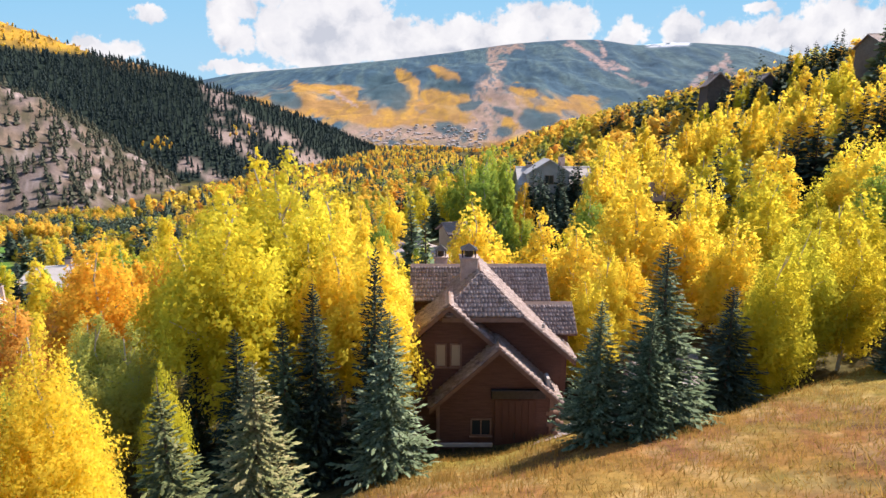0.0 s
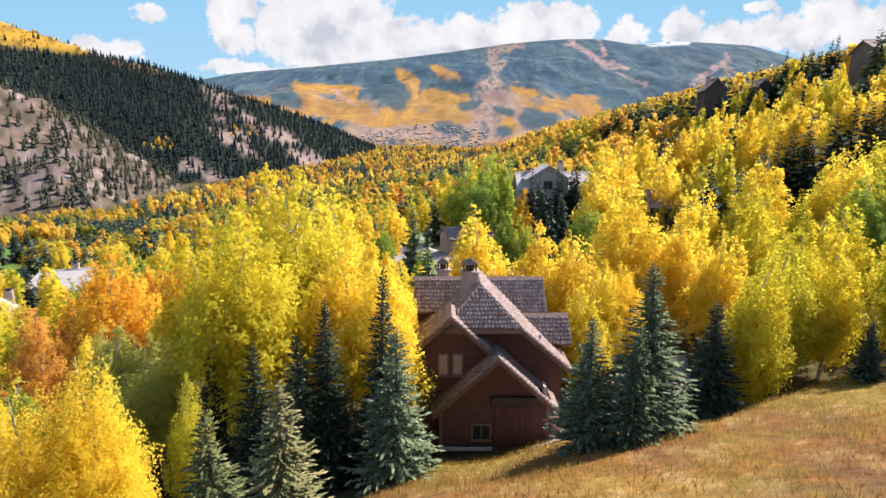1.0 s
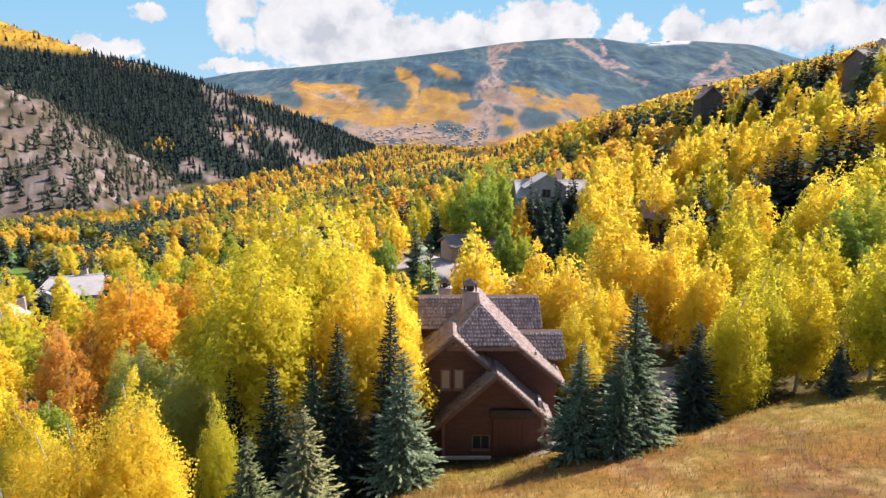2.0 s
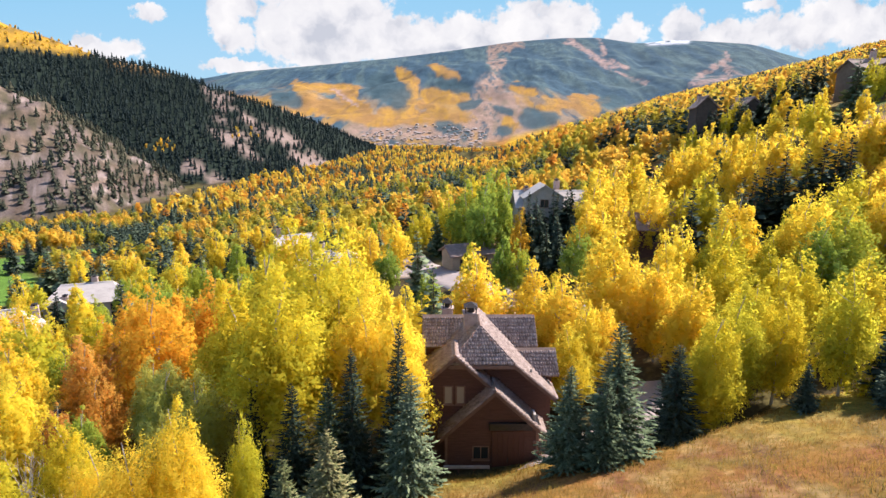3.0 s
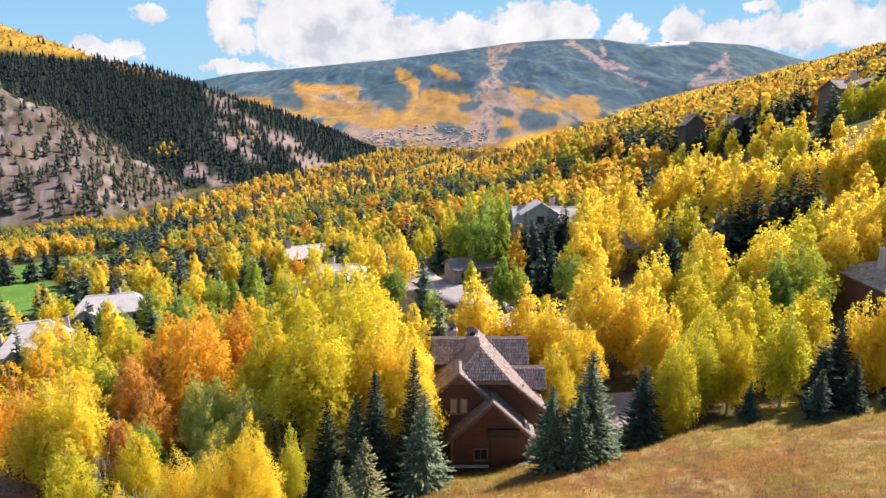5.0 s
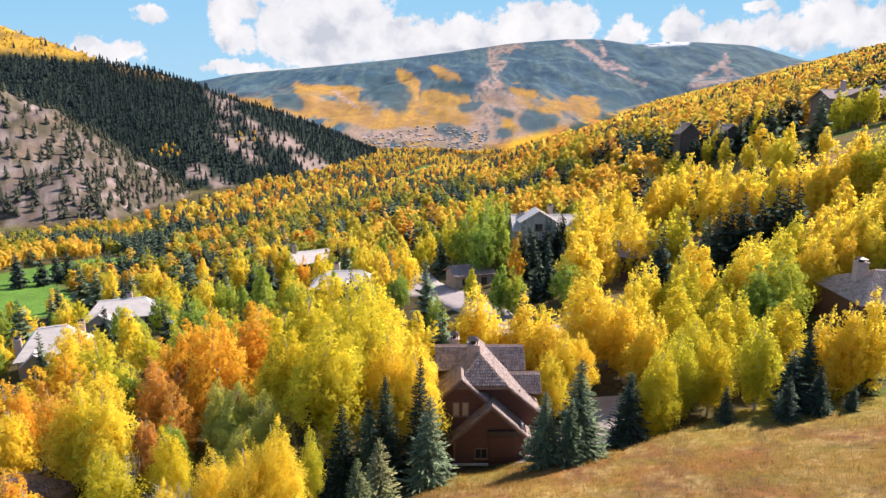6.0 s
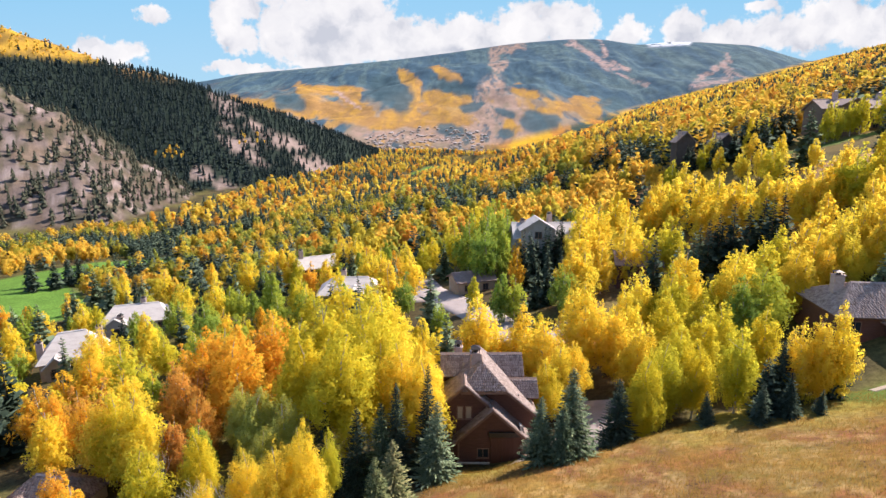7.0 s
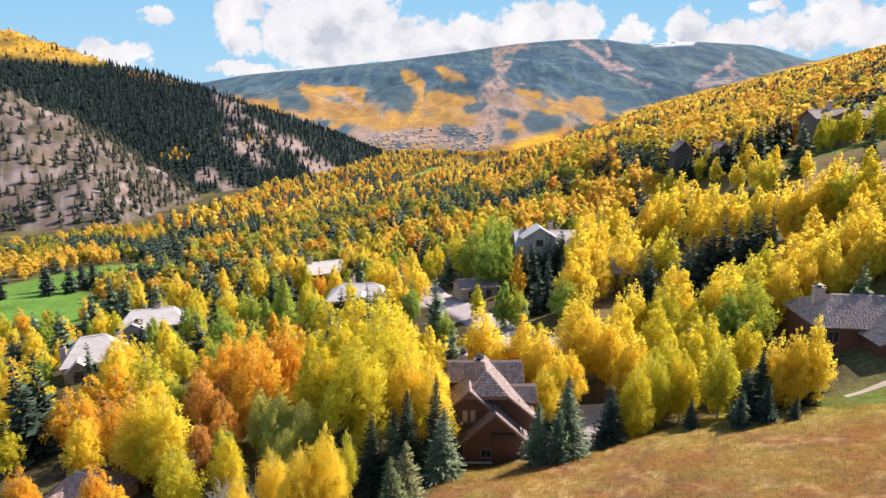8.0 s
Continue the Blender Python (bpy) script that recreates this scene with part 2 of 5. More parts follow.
def tube(verts, faces, path, radii, sides=7):
    """Adds a tapered limb along path to growing lists."""
    base = len(verts)
    path = [Vector(p) for p in path]
    for i, (p, r) in enumerate(zip(path, radii)):
        d = (path[min(i + 1, len(path) - 1)] - path[max(i - 1, 0)]).normalized()
        s = d.orthogonal().normalized()
        t = d.cross(s)
        for k in range(sides):
            a = 2 * math.pi * k / sides
            verts.append(p + r * (math.cos(a) * s + math.sin(a) * t))
    for i in range(len(path) - 1):
        for k in range(sides):
            a, b = base + i * sides + k, base + i * sides + (k + 1) % sides
            faces.append((a, b, b + sides, a + sides))


# ---- trees ----
def leaf_cloud(centres, sizes, rng, out, wide=0.85, soft=0.5):
    """A pointed leaf or leaf clump at each centre, turned at random but facing outwards, shaded with its crown."""
    n = len(centres)
    nor = rng.normal(size=(n, 3)) * 0.75 + out
    nor /= np.linalg.norm(nor, axis=1)[:, None]
    nor *= np.where((nor * out).sum(1) < 0, -1, 1)[:, None]
    t = rng.normal(size=(n, 3)) + (0, 0, 0.5)
    t -= (t * nor).sum(1)[:, None] * nor
    t /= np.linalg.norm(t, axis=1)[:, None]
    b = np.cross(nor, t)
    s = sizes[:, None]
    bend = 0.12 * s * nor
    v = np.stack([centres + 0.62 * s * t, centres - 0.42 * s * t + 0.55 * wide * s * b + bend, centres - 0.42 * s * t - 0.55 * wide * s * b + bend], 1)
    shade = (1 - soft) * nor + soft * out + (0, 0, 0.5)
    shade /= np.linalg.norm(shade, axis=1)[:, None]
    return v.reshape(-1, 3), np.arange(3 * n).reshape(n, 3), np.repeat(shade, 3, 0)


def crown_points(rng, H, R, n, tufts, low=0.1, plumes=16, ball=0.62):
    """Points of an aspen's crown and the way each faces: a sheaf of upright feathery plumes, tallest in the middle,
    each made of many small tufts with gaps between."""
    k = plumes
    q = np.sqrt((np.arange(k) + rng.random(k)) / k)
    ang = np.arange(k) * 2.399 + rng.uniform(-0.4, 0.4, k)
    rk = 0.62 * R * q
    top = H * (1.0 - 0.36 * q ** 2.0) * rng.uniform(0.74, 1.0, k)
    top[0] = 0.98 * H
    foot = H * (low + 0.30 * rng.random(k) * (1 - 0.6 * q))
    foot = np.minimum(foot, top - 0.3 * H)
    wide = R * rng.uniform(0.38, 0.54, k)
    vol = (top - foot) * wide
    w = rng.choice(k, tufts, p=vol / vol.sum())
    s = rng.random(tufts) ** 0.9
    prof = np.where(s < 0.34, (np.maximum(s, 0.01) / 0.34) ** 0.5, np.clip(1 - (np.maximum(s - 0.34, 0) / 0.67) ** 2.8, 0.02, 1))
    a = rng.random(tufts) * 2 * np.pi
    rr = wide[w] * prof * rng.random(tufts) ** 0.36 * (1 + 0.5 * rng.random(tufts) ** 4)
    lean = rk[w] * (0.62 + 0.50 * s)
    c = np.stack([lean * np.cos(ang[w]) + rr * np.cos(a), lean * np.sin(ang[w]) + rr * np.sin(a), foot[w] + (top[w] - foot[w]) * s], 1)
    face = np.stack([0.75 * np.cos(a) + 0.8 * lean / R * np.cos(ang[w]), 0.75 * np.sin(a) + 0.8 * lean / R * np.sin(ang[w]), 0.1 + 0.75 * s], 1)
    sz = R * 0.080 * rng.uniform(0.6, 1.4, tufts) * (0.55 + 0.6 * prof)
    weight = sz ** 2
    which = rng.choice(tufts, n, p=weight / weight.sum())
    off = rng.normal(size=(n, 3))
    p = c[which] + np.clip(off, -1.7, 1.7) * sz[which][:, None] * (0.7, 0.7, 1.3)
    p[:, 2] = np.clip(p[:, 2], 0.04 * H, 1.01 * H)
    out = face[which] + ball * off
    out /= np.linalg.norm(out, axis=1)[:, None]
    return p, c, out


def aspen_mesh(seed, n, leaf, tufts, H=12.0, R=2.4, low=0.1, plumes=16, soft=0.5):
    rng = np.random.default_rng(seed)
    p, c, out = crown_points(rng, H, R, n, tufts, low, plumes)
    v, f, nv = leaf_cloud(p, leaf * rng.uniform(0.65, 1.3, n), rng, out, 0.85, soft)
    tv, tf = [], []
    wob = [(0.16 * math.sin(seed + 2.1 * i), 0.16 * math.cos(1.7 * seed + 1.3 * i)) for i in range(7)]
    path = [(wob[i][0] * i / 3, wob[i][1] * i / 3, H * 0.92 * i / 6) for i in range(7)]
    tube(tv, tf, [(0, 0, -0.5)] + path, [0.19] + [0.165 - 0.022 * i for i in range(7)], 7)
    for i in rng.choice(len(c), min(14, len(c)), replace=False):
        z = c[i][2] - 0.18 * H * rng.uniform(0.5, 1.0)
        if z > 0.12 * H:
            k = min(z / (0.92 * H) * 6, 5.99)
            a = Vector(path[int(k)]).lerp(Vector(path[int(k) + 1]), k % 1)
            e = Vector(c[i])
            tube(tv, tf, [a, a.lerp(e, 0.5) + Vector((0, 0, -0.12)), e], [0.06, 0.04, 0.012], 5)
    return (quick_mesh("trunk", np.array([tuple(q) for q in tv]), tf, [BARK_PALE]), quick_mesh("crown", v, f, (), nv))


def spruce_arrays(seed, count, seg, H=10.0, R=2.0, low=0.03, fat=0.2, fan=1, tufted=False):
    """A spruce's branches: scattered round the stem, long below and short above, drooping and turned up at the tips,
    each carrying short needle sprays to both sides that are shaded with the outside of the tree."""
    rng = np.random.default_rng(seed)
    V, F, N = [], [], []
    a = 0.0
    for k in range(count):
        q = 1 - (1 - (k + rng.random()) / count) ** 0.72
        z = H * (low + (0.985 - low) * q)
        taper = 1 - z / H
        a += 2.399 + rng.uniform(-0.5, 0.5)
        rr = R * (0.045 + 0.95 * taper ** 0.92) * rng.uniform(0.55, 1.15)
        d = np.array([math.cos(a), math.sin(a), 0])
        side = np.array([-d[1], d[0], 0])
        dr = rng.uniform(0.10, 0.42) - 0.35 * (q > 0.85)
        for i in range(seg):
            s = (i + 0.75) / seg
            o = d * rr * s + np.array([0, 0, z - dr * rr * s + 0.30 * rr * s * s])
            L = rr / seg * 1.35 + 0.010 * H
            for g in range(-fan, fan + 1):
                if g and i == seg - 1:
                    continue
                if tufted and i < seg * 0.3 and rng.random() < 0.6:
                    continue
                turn = 0.8 * g + (rng.uniform(-0.35, 0.35) if tufted else 0)
                dd = d * math.cos(turn) + side * math.sin(turn) + np.array([0, 0, rng.uniform(-0.4, 0.3)])
                ss = np.cross(dd, (0, 0, 1.0))
                ss /= np.linalg.norm(ss)
                ll = L * (1.0 if g == 0 else 0.45 + 0.7 * (1 - s)) * rng.uniform(0.7, 1.3)
                w = fat * ll + 0.0012 * H
                tilt = np.array([0, 0, rng.uniform(-0.9, 0.9) * w])
                b = len(V)
                V += [o - dd * 0.3 * ll, o + dd * 0.2 * ll + ss * w + tilt, o + dd * 0.7 * ll, o + dd * 0.2 * ll - ss * w - tilt]
                F.append((b, b + 1, b + 2, b + 3))
                nn = 0.6 * d + np.array([0, 0, 0.75]) + 0.45 * rng.normal(size=3)
                N += [nn / np.linalg.norm(nn)] * 4
    V, F, N = np.array(V), np.array(F), np.array(N)
    face = np.cross(V[1::4] - V[0::4], V[2::4] - V[0::4])
    flip = (face * N[0::4]).sum(1) < 0
    F[flip] = F[flip][:, ::-1]
    return V, F, N


def spruce_mesh(seed, count, seg, H=10.0, R=2.0, low=0.03, fat=0.2, fan=1, tufted=False):
    v, f, nv = spruce_arrays(seed, count, seg, H, R, low, fat, fan, tufted)
    tv, tf = [], []
    tube(tv, tf, [(0, 0, -0.5), (0, 0, 0), (0, 0, 0.5 * H), (0, 0, 0.88 * H), (0, 0, H)], [0.2, 0.17, 0.09, 0.025, 0.006], 6)
    return (quick_mesh("trunk", np.array([tuple(q) for q in tv]), tf, [BARK_DARK]), quick_mesh("crown", v, f, (), nv))


ASPEN_CLOSE = [aspen_mesh(5 + i, 42000, 0.125, 900, 12, (3.2, 3.6)[i], 0.06, (18, 24)[i], 0.55) for i in range(2)]
ASPEN_NEAR = [aspen_mesh(20 + i, 26000, 0.165, 760, 12, (3.2, 3.5, 2.9, 3.7)[i], (0.08, 0.1, 0.06, 0.08)[i], (16, 22, 13, 26)[i], 0.58) for i in range(4)]
ASPEN = [aspen_mesh(10 + i, 10500, 0.255, 520, 12, (3.2, 3.5, 2.9, 3.7)[i], 0.04, (15, 20, 12, 24)[i], 0.62) for i in range(4)]
ASPEN_MID = [aspen_mesh(30 + i, 3800, 0.38, 240, 12, (3.4, 3.8, 3.1, 3.6)[i], 0.02, (9, 12, 7, 10)[i], 0.85) for i in range(4)]
ASPEN_HIGH = [aspen_mesh(80 + i, 22000, 0.165, 720, 12, (3.0, 3.3, 2.8)[i], 0.30, (18, 22, 15)[i], 0.58) for i in range(3)]
SPRUCE_NEAR = [spruce_mesh(55 + i, (620, 580, 600)[i], 9, 10, (2.1, 2.4, 2.2)[i], 0.03, 0.14, 1, True) for i in range(3)]
SPRUCE = [spruce_mesh(50 + i, (430, 400, 420)[i], 5, 10, (2.2, 2.5, 2.3)[i]) for i in range(3)]
SPRUCE_MID = [spruce_mesh(60 + i, 150, 2, 10, (1.9, 2.2)[i], 0.03, 0.36) for i in range(2)]
LABEL = {
    "gold": "golden yellow autumn aspen with a pale trunk",
    "lime": "aspen turning from green to yellow, pale trunk",
    "olive": "aspen with fading grey-green leaves and pale trunk",
    "green": "aspen still in green leaf with a pale trunk",
    "orange": "orange autumn aspen with a pale trunk",
    "rust": "rust brown aspen thinning towards winter",
    "blue": "blue-green spruce with branches to the ground",
    "dark": "spruce with dark green needles",
    "tan": "spruce with dry tan tips and cones",
}
tree_count = [0]


def tree_to(kind, tint, x, y, top, wide=1.0):
    """A near tree given by the height of its tip."""
    return tree(kind, tint, x, y, top - float(land(x, y)), wide)


def tree(kind, tint, x, y, h, wide=1.0, fine=True, sink=0.0):
    """One tree on the land: its trunk and crown share meshes with its like."""
    tree_count[0] += 1
    n = tree_count[0]
    is_aspen = kind == "aspen"
    close = ASPEN_CLOSE if y < 19 else ASPEN_HIGH if y < 38 and -18.5 < x < 0 else ASPEN_NEAR if y < 39 and abs(x) < 27 else ASPEN
    pool = (close if fine else ASPEN_MID) if is_aspen else ((SPRUCE_NEAR if y < 29 and abs(x) < 17 else SPRUCE) if fine else SPRUCE_MID)
    trunk, crown = pool[(n * 7) % len(pool)]
    full = 12.0 if is_aspen else 10.0
    s = h / full
    turn = (n * 2.399) % 6.283
    m = Matrix.LocRotScale((x, y, float(land(x, y)) - sink), Euler((0.03 * math.sin(n * 1.7), 0.03 * math.cos(n * 2.3), turn)), (s * wide, s * wide, s))
    t = thing(kind + "_tree", m, LABEL[tint], "tree", kind + " trees")
    for name, me, mat in (("trunk", trunk, None), ("crown", crown, (LEAF if is_aspen else NEEDLE)[tint])):
        ob = new(name, me)
        ob.parent = t
        if mat:
            if not me.materials:
                me.materials.append(mat)
            ob.material_slots[0].link = "OBJECT"
            ob.material_slots[0].material = mat
    return t


# ---- ground sheet ----
def band(x, y, x0, y0, x1, y1, w):
    """How far a place lies inside a strip of half-width w from one end to the other: 1 inside, 0 outside."""
    dx, dy = x1 - x0, y1 - y0
    t = np.clip(((x - x0) * dx + (y - y0) * dy) / (dx * dx + dy * dy), 0, 1)
    d = np.hypot(x - x0 - t * dx, y - y0 - t * dy)
    return 1 - smooth_step(w * 0.8, w * 1.1, d)


def blend(col, new_col, w):
    return col * (1 - w[..., None]) + np.asarray(new_col) * w[..., None]


FAIRWAYS = ((-128, 138, -168, 180, 15), (-165, 242, -118, 252, 11), (-118, 252, -106, 284, 8), (-240, 120, -168, 175, 17), (-168, 175, -165, 235, 17), (-165, 235, -140, 262, 14), (-140, 262, -134, 300, 13), (-134, 300, -138, 380, 9), (-95, 640, -70, 830, 14), (-60, 840, -20, 1050, 18))


def fairway(x, y):
    return np.max([band(x, y, *f) for f in FAIRWAYS], axis=0)


# places on the far slopes, fitted to the camera's view: bearing and height of both ends, half the breadth
STANDS = ((-0.380, 0.062, -0.239, 0.036, 0.0083), (-0.257, 0.079, -0.156, 0.073, 0.0094), (-0.248, 0.052, -0.142, 0.029, 0.0146), (-0.176, 0.064, -0.132, 0.024, 0.0125),
          (-0.074, 0.102, -0.054, 0.090, 0.0083), (-0.057, 0.073, -0.060, 0.048, 0.0125), (-0.019, 0.111, 0.021, 0.095, 0.0083), (-0.029, 0.066, 0.027, 0.062, 0.0125),
          (-0.039, 0.051, -0.004, 0.041, 0.0083), (0.122, 0.080, 0.163, 0.070, 0.0062), (0.169, 0.041, 0.200, 0.035, 0.0094), (0.114, 0.023, 0.119, 0.006, 0.0094),
          (0.209, 0.050, 0.270, 0.040, 0.0094), (0.229, 0.060, 0.290, 0.055, 0.0062), (-0.116, 0.024, 0.037, 0.026, 0.0104), (-0.106, 0.039, -0.045, 0.034, 0.0073))
KNOLLS = ((-0.299, 0.059, -0.269, 0.053, 0.0135), (-0.115, 0.080, -0.080, 0.063, 0.0250), (0.149, 0.023, 0.195, 0.021, 0.0156), (0.096, 0.042, 0.116, 0.037, 0.0062),
          (0.037, 0.046, 0.065, 0.052, 0.0073), (-0.009, 0.014, 0.019, 0.008, 0.0114), (0.037, -0.003, 0.039, -0.003, 0.0094), (0.071, -0.008, 0.073, -0.006, 0.0083),
          (0.109, 0.0, 0.116, 0.004, 0.0094), (0.280, 0.057, 0.320, 0.050, 0.0083), (-0.004, 0.087, 0.037, 0.077, 0.0104))
CLEARINGS = ((0.086, 0.135, 0.087, 0.072, 0.0073), (0.086, 0.142, 0.131, 0.149, 0.0083), (0.087, 0.072, 0.058, -0.007, 0.0291), (0.108, 0.053, 0.140, -0.007, 0.0270),
             (-0.096, 0.007, 0.109, -0.012, 0.0114), (-0.158, 0.003, -0.035, -0.001, 0.0094), (0.062, 0.072, 0.106, 0.123, 0.0062), (-0.055, 0.024, 0.047, 0.013, 0.0094))
RUNS = ((0.220, 0.153, 0.250, 0.139, 0.0042), (0.250, 0.139, 0.297, 0.108, 0.0052), (0.269, 0.157, 0.280, 0.134, 0.0042), (0.265, 0.127, 0.326, 0.108, 0.0031), (0.307, 0.103, 0.358, 0.086, 0.0026),
        (0.447, 0.093, 0.495, 0.116, 0.0042), (0.493, 0.133, 0.507, 0.094, 0.0031), (0.438, 0.083, 0.497, 0.093, 0.0042), (0.495, 0.116, 0.537, 0.097, 0.0031), (-0.157, 0.049, -0.196, 0.074, 0.0031))
SCREE = ((-0.415, 0.063, -0.208, -0.072, 0.0166), (-0.415, 0.013, -0.335, -0.050, 0.0146), (-0.474, -0.050, -0.392, -0.098, 0.0094), (-0.403, -0.092, -0.317, -0.106, 0.0104), (-0.317, -0.093, -0.285, -0.098, 0.0094))


def streak(u, e, u0, e0, u1, e1, w, soft):
    du, de = u1 - u0, e1 - e0
    t = np.clip(((u - u0) * du + (e - e0) * de) / (du * du + de * de), 0, 1)
    d = np.hypot(u - u0 - t * du, e - e0 - t * de)
    return 1 - smooth_step(w * (1 - soft), w * (1 + soft), d)


def hill_scree(x, y, z):
    """Bare rock showing on the dark hill: 1 where it is open, 0 under the trees."""
    y = np.maximum(y, 60)
    u, e = x / y + 0.05 * (fractal(x / 40, y / 40, 47) - 0.5), (z - 19) / y + 0.04 * (fractal(x / 30, y / 50, 43) - 0.5)
    return np.max([streak(u, e, *r, 0.5) for r in SCREE], axis=0) * smooth_step(0.32, 0.52, fractal(x / 18, y / 30, 48))


def cover(x, y, z):
    """Ground cover, place by place: colour of soil, grass, rock and distant woods."""
    n1, n2, n3 = fractal(x / 14, y / 14, 31), fractal(x / 3.2, y / 3.2, 32), fractal(x / 60, y / 60, 33)
    # forest floor, its soil colour darkened to stand for shade under the trees
    col = np.zeros((*x.shape, 3)) + (0.062, 0.048, 0.025)
    col = blend(col, (0.11, 0.095, 0.035), smooth_step(0.45, 0.6, n1))
    # grass meadow on the knoll
    m = smooth_step(-0.9, 0.5, meadow(x, y) - slope_side(x, y)) * smooth_step(-4.6, -2.2, x + 0.12 * (20 - y)) * (y < 60)
    gold = np.zeros_like(col) + (0.225, 0.098, 0.032)
    gold = blend(gold, (0.245, 0.132, 0.038), smooth_step(0.4, 0.62, n1))
    gold = blend(gold, (0.16, 0.12, 0.035), smooth_step(0.52, 0.68, n2) * 0.7)
    gold = blend(gold, (0.15, 0.082, 0.045), smooth_step(0.52, 0.64, fractal(x / 1.3, y / 2.6, 39)) * 0.8)
    gold = blend(gold, (0.20, 0.19, 0.04), smooth_step(0.45, 0.6, fractal(x / 6 + 4, y / 6, 38)) * 0.3)
    gold = blend(gold, (0.19, 0.075, 0.04), smooth_step(0.54, 0.66, fractal(x / 2.2 + 9, y / 3.4, 68)) * 0.6)
    gold = blend(gold, (0.36, 0.24, 0.10), smooth_step(0.56, 0.66, fractal(x / 1.1, y / 1.8, 69)) * 0.55)
    edge = 1 - smooth_step(0.4, 4.6, meadow(x, y) - slope_side(x, y))
    gold = blend(gold, (0.25, 0.215, 0.045), np.clip(edge * 1.3, 0, 1) * 0.85)
    col = col * (1 - m[..., None]) + gold * m[..., None]
    col = blend(col, (0.19, 0.135, 0.045), 0.8 * smooth_step(90, 140, y) * smooth_step(0, 40, x - 0.1 * y))
    # upper slope: bare tan clearings
    col = blend(col, (0.34, 0.20, 0.09), smooth_step(0.56, 0.68, fractal(x / 30, y / 30, 35)) * smooth_step(60, 110, y) * smooth_step(0, 30, x))
    # far golden woods on the upper slope
    w = smooth_step(380, 700, y) * smooth_step(-60, 60, x - 0.12 * y + 40)
    f = fractal(x / 60, y / 190, 36)
    woods = blend(np.zeros_like(col) + (0.50, 0.285, 0.02), (0.40, 0.17, 0.03), smooth_step(0.5, 0.62, f))
    woods = blend(woods, (0.035, 0.055, 0.04), smooth_step(0.56, 0.66, fractal(x / 45, y / 130, 37)))
    col = col * (1 - w[..., None]) + woods * w[..., None]
    # golf course
    col = blend(col, (0.10, 0.185, 0.032), fairway(x, y))
    col = blend(col, (0.10, 0.135, 0.03), np.maximum(band(x, y, 40, 28.5, 60, 29.5, 2.4), band(x, y, 95, 129, 125, 128, 3.5)))
    # far side of the valley
    s1 = spur(x, y)
    s2 = dark_hill(x, y)
    on1 = smooth_step(-1.5, 2, s1 - np.maximum(s2, valley_floor(y))) * (x < 0) * (y > 200)
    on2 = smooth_step(-1.5, 2, s2 - np.maximum(s1, valley_floor(y))) * (x < 0) * (y > 200)
    rock = blend(np.zeros_like(col) + (0.155, 0.118, 0.105), (0.28, 0.22, 0.20), smooth_step(0.50, 0.60, 0.6 * fractal(x / 9, y / 40, 41) + 0.4 * fractal(x / 30, y / 30, 40)))
    rock = blend(rock, (0.17, 0.12, 0.08), smooth_step(0.5, 0.62, fractal(x / 26, z / 9, 42)) * 0.7)
    rock = blend(rock, (0.075, 0.065, 0.035), smooth_step(0.50, 0.62, n1) * 0.8)
    rock = blend(rock, (0.10, 0.07, 0.055), smooth_step(0.50, 0.58, fractal(x / 7 + y / 40, y / 26, 49)) * 0.5)
    rock = blend(rock, (0.06, 0.055, 0.035), smooth_step(0.56, 0.64, fractal(x / 5, y / 9, 50)) * 0.7)
    col = col * (1 - on1[..., None]) + rock * on1[..., None]
    # the hill's floor: cloud shadow is painted in as a near-black colour
    dark = np.zeros_like(col) + (0.022, 0.032, 0.024)
    u = x / np.maximum(y, 60)
    e = (z - 19) / np.maximum(y, 60)
    dark = blend(dark, (0.25, 0.185, 0.16), hill_scree(x, y, z) * 0.9)
    zq = 19 + (z - 19) / HILL_FAR
    top = smooth_step(-0.60, -0.66, u + 0.0006 * (zq - 130)) * smooth_step(112, 128, zq)
    dark = blend(dark, (0.42, 0.24, 0.035), top)
    dark = blend(dark, (0.20, 0.12, 0.03), top * smooth_step(0.50, 0.62, fractal(x / 20, y / 40, 44)))
    dark = blend(dark, (0.33, 0.20, 0.08), smooth_step(-0.60, -0.58, u) * (1 - smooth_step(-0.50, -0.48, u)) * smooth_step(0.93, 0.99, y / (735 * HILL_FAR)))
    col = col * (1 - on2[..., None]) + dark * on2[..., None]
    # ski mountain: spruce woods above, golden aspen stands below, tan runs cut through both
    far = smooth_step(1450, 1750, y)
    t = (y - 1550) / (crest_line(u) - 1550)
    # blue haze of distance is mixed into these spruce wood colours
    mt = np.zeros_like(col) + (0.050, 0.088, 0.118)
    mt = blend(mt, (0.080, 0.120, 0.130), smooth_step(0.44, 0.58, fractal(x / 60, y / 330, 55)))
    wob_u = 0.020 * (fractal(x / 60, y / 330, 61) - 0.5) + 0.010 * (fractal(x / 22, y / 120, 62) - 0.5)
    wob_e = 0.016 * (fractal(x / 60 + 7, y / 330, 63) - 0.5) + 0.008 * (fractal(x / 22, y / 120 + 5, 64) - 0.5)
    uu, ee = u + wob_u, e + wob_e
    broken = fractal(x / 42, y / 230, 56)
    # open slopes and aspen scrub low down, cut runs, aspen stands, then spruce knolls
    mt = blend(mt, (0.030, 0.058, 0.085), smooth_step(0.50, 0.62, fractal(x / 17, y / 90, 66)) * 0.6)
    low = 1 - smooth_step(0.055, 0.085, ee + 0.20 * np.maximum(u - 0.16, 0) + 0.05 * (fractal(x / 200, y / 420, 51) - 0.5))
    mt = blend(mt, (0.25, 0.175, 0.115), low * smooth_step(0.38, 0.52, broken) * 0.8)
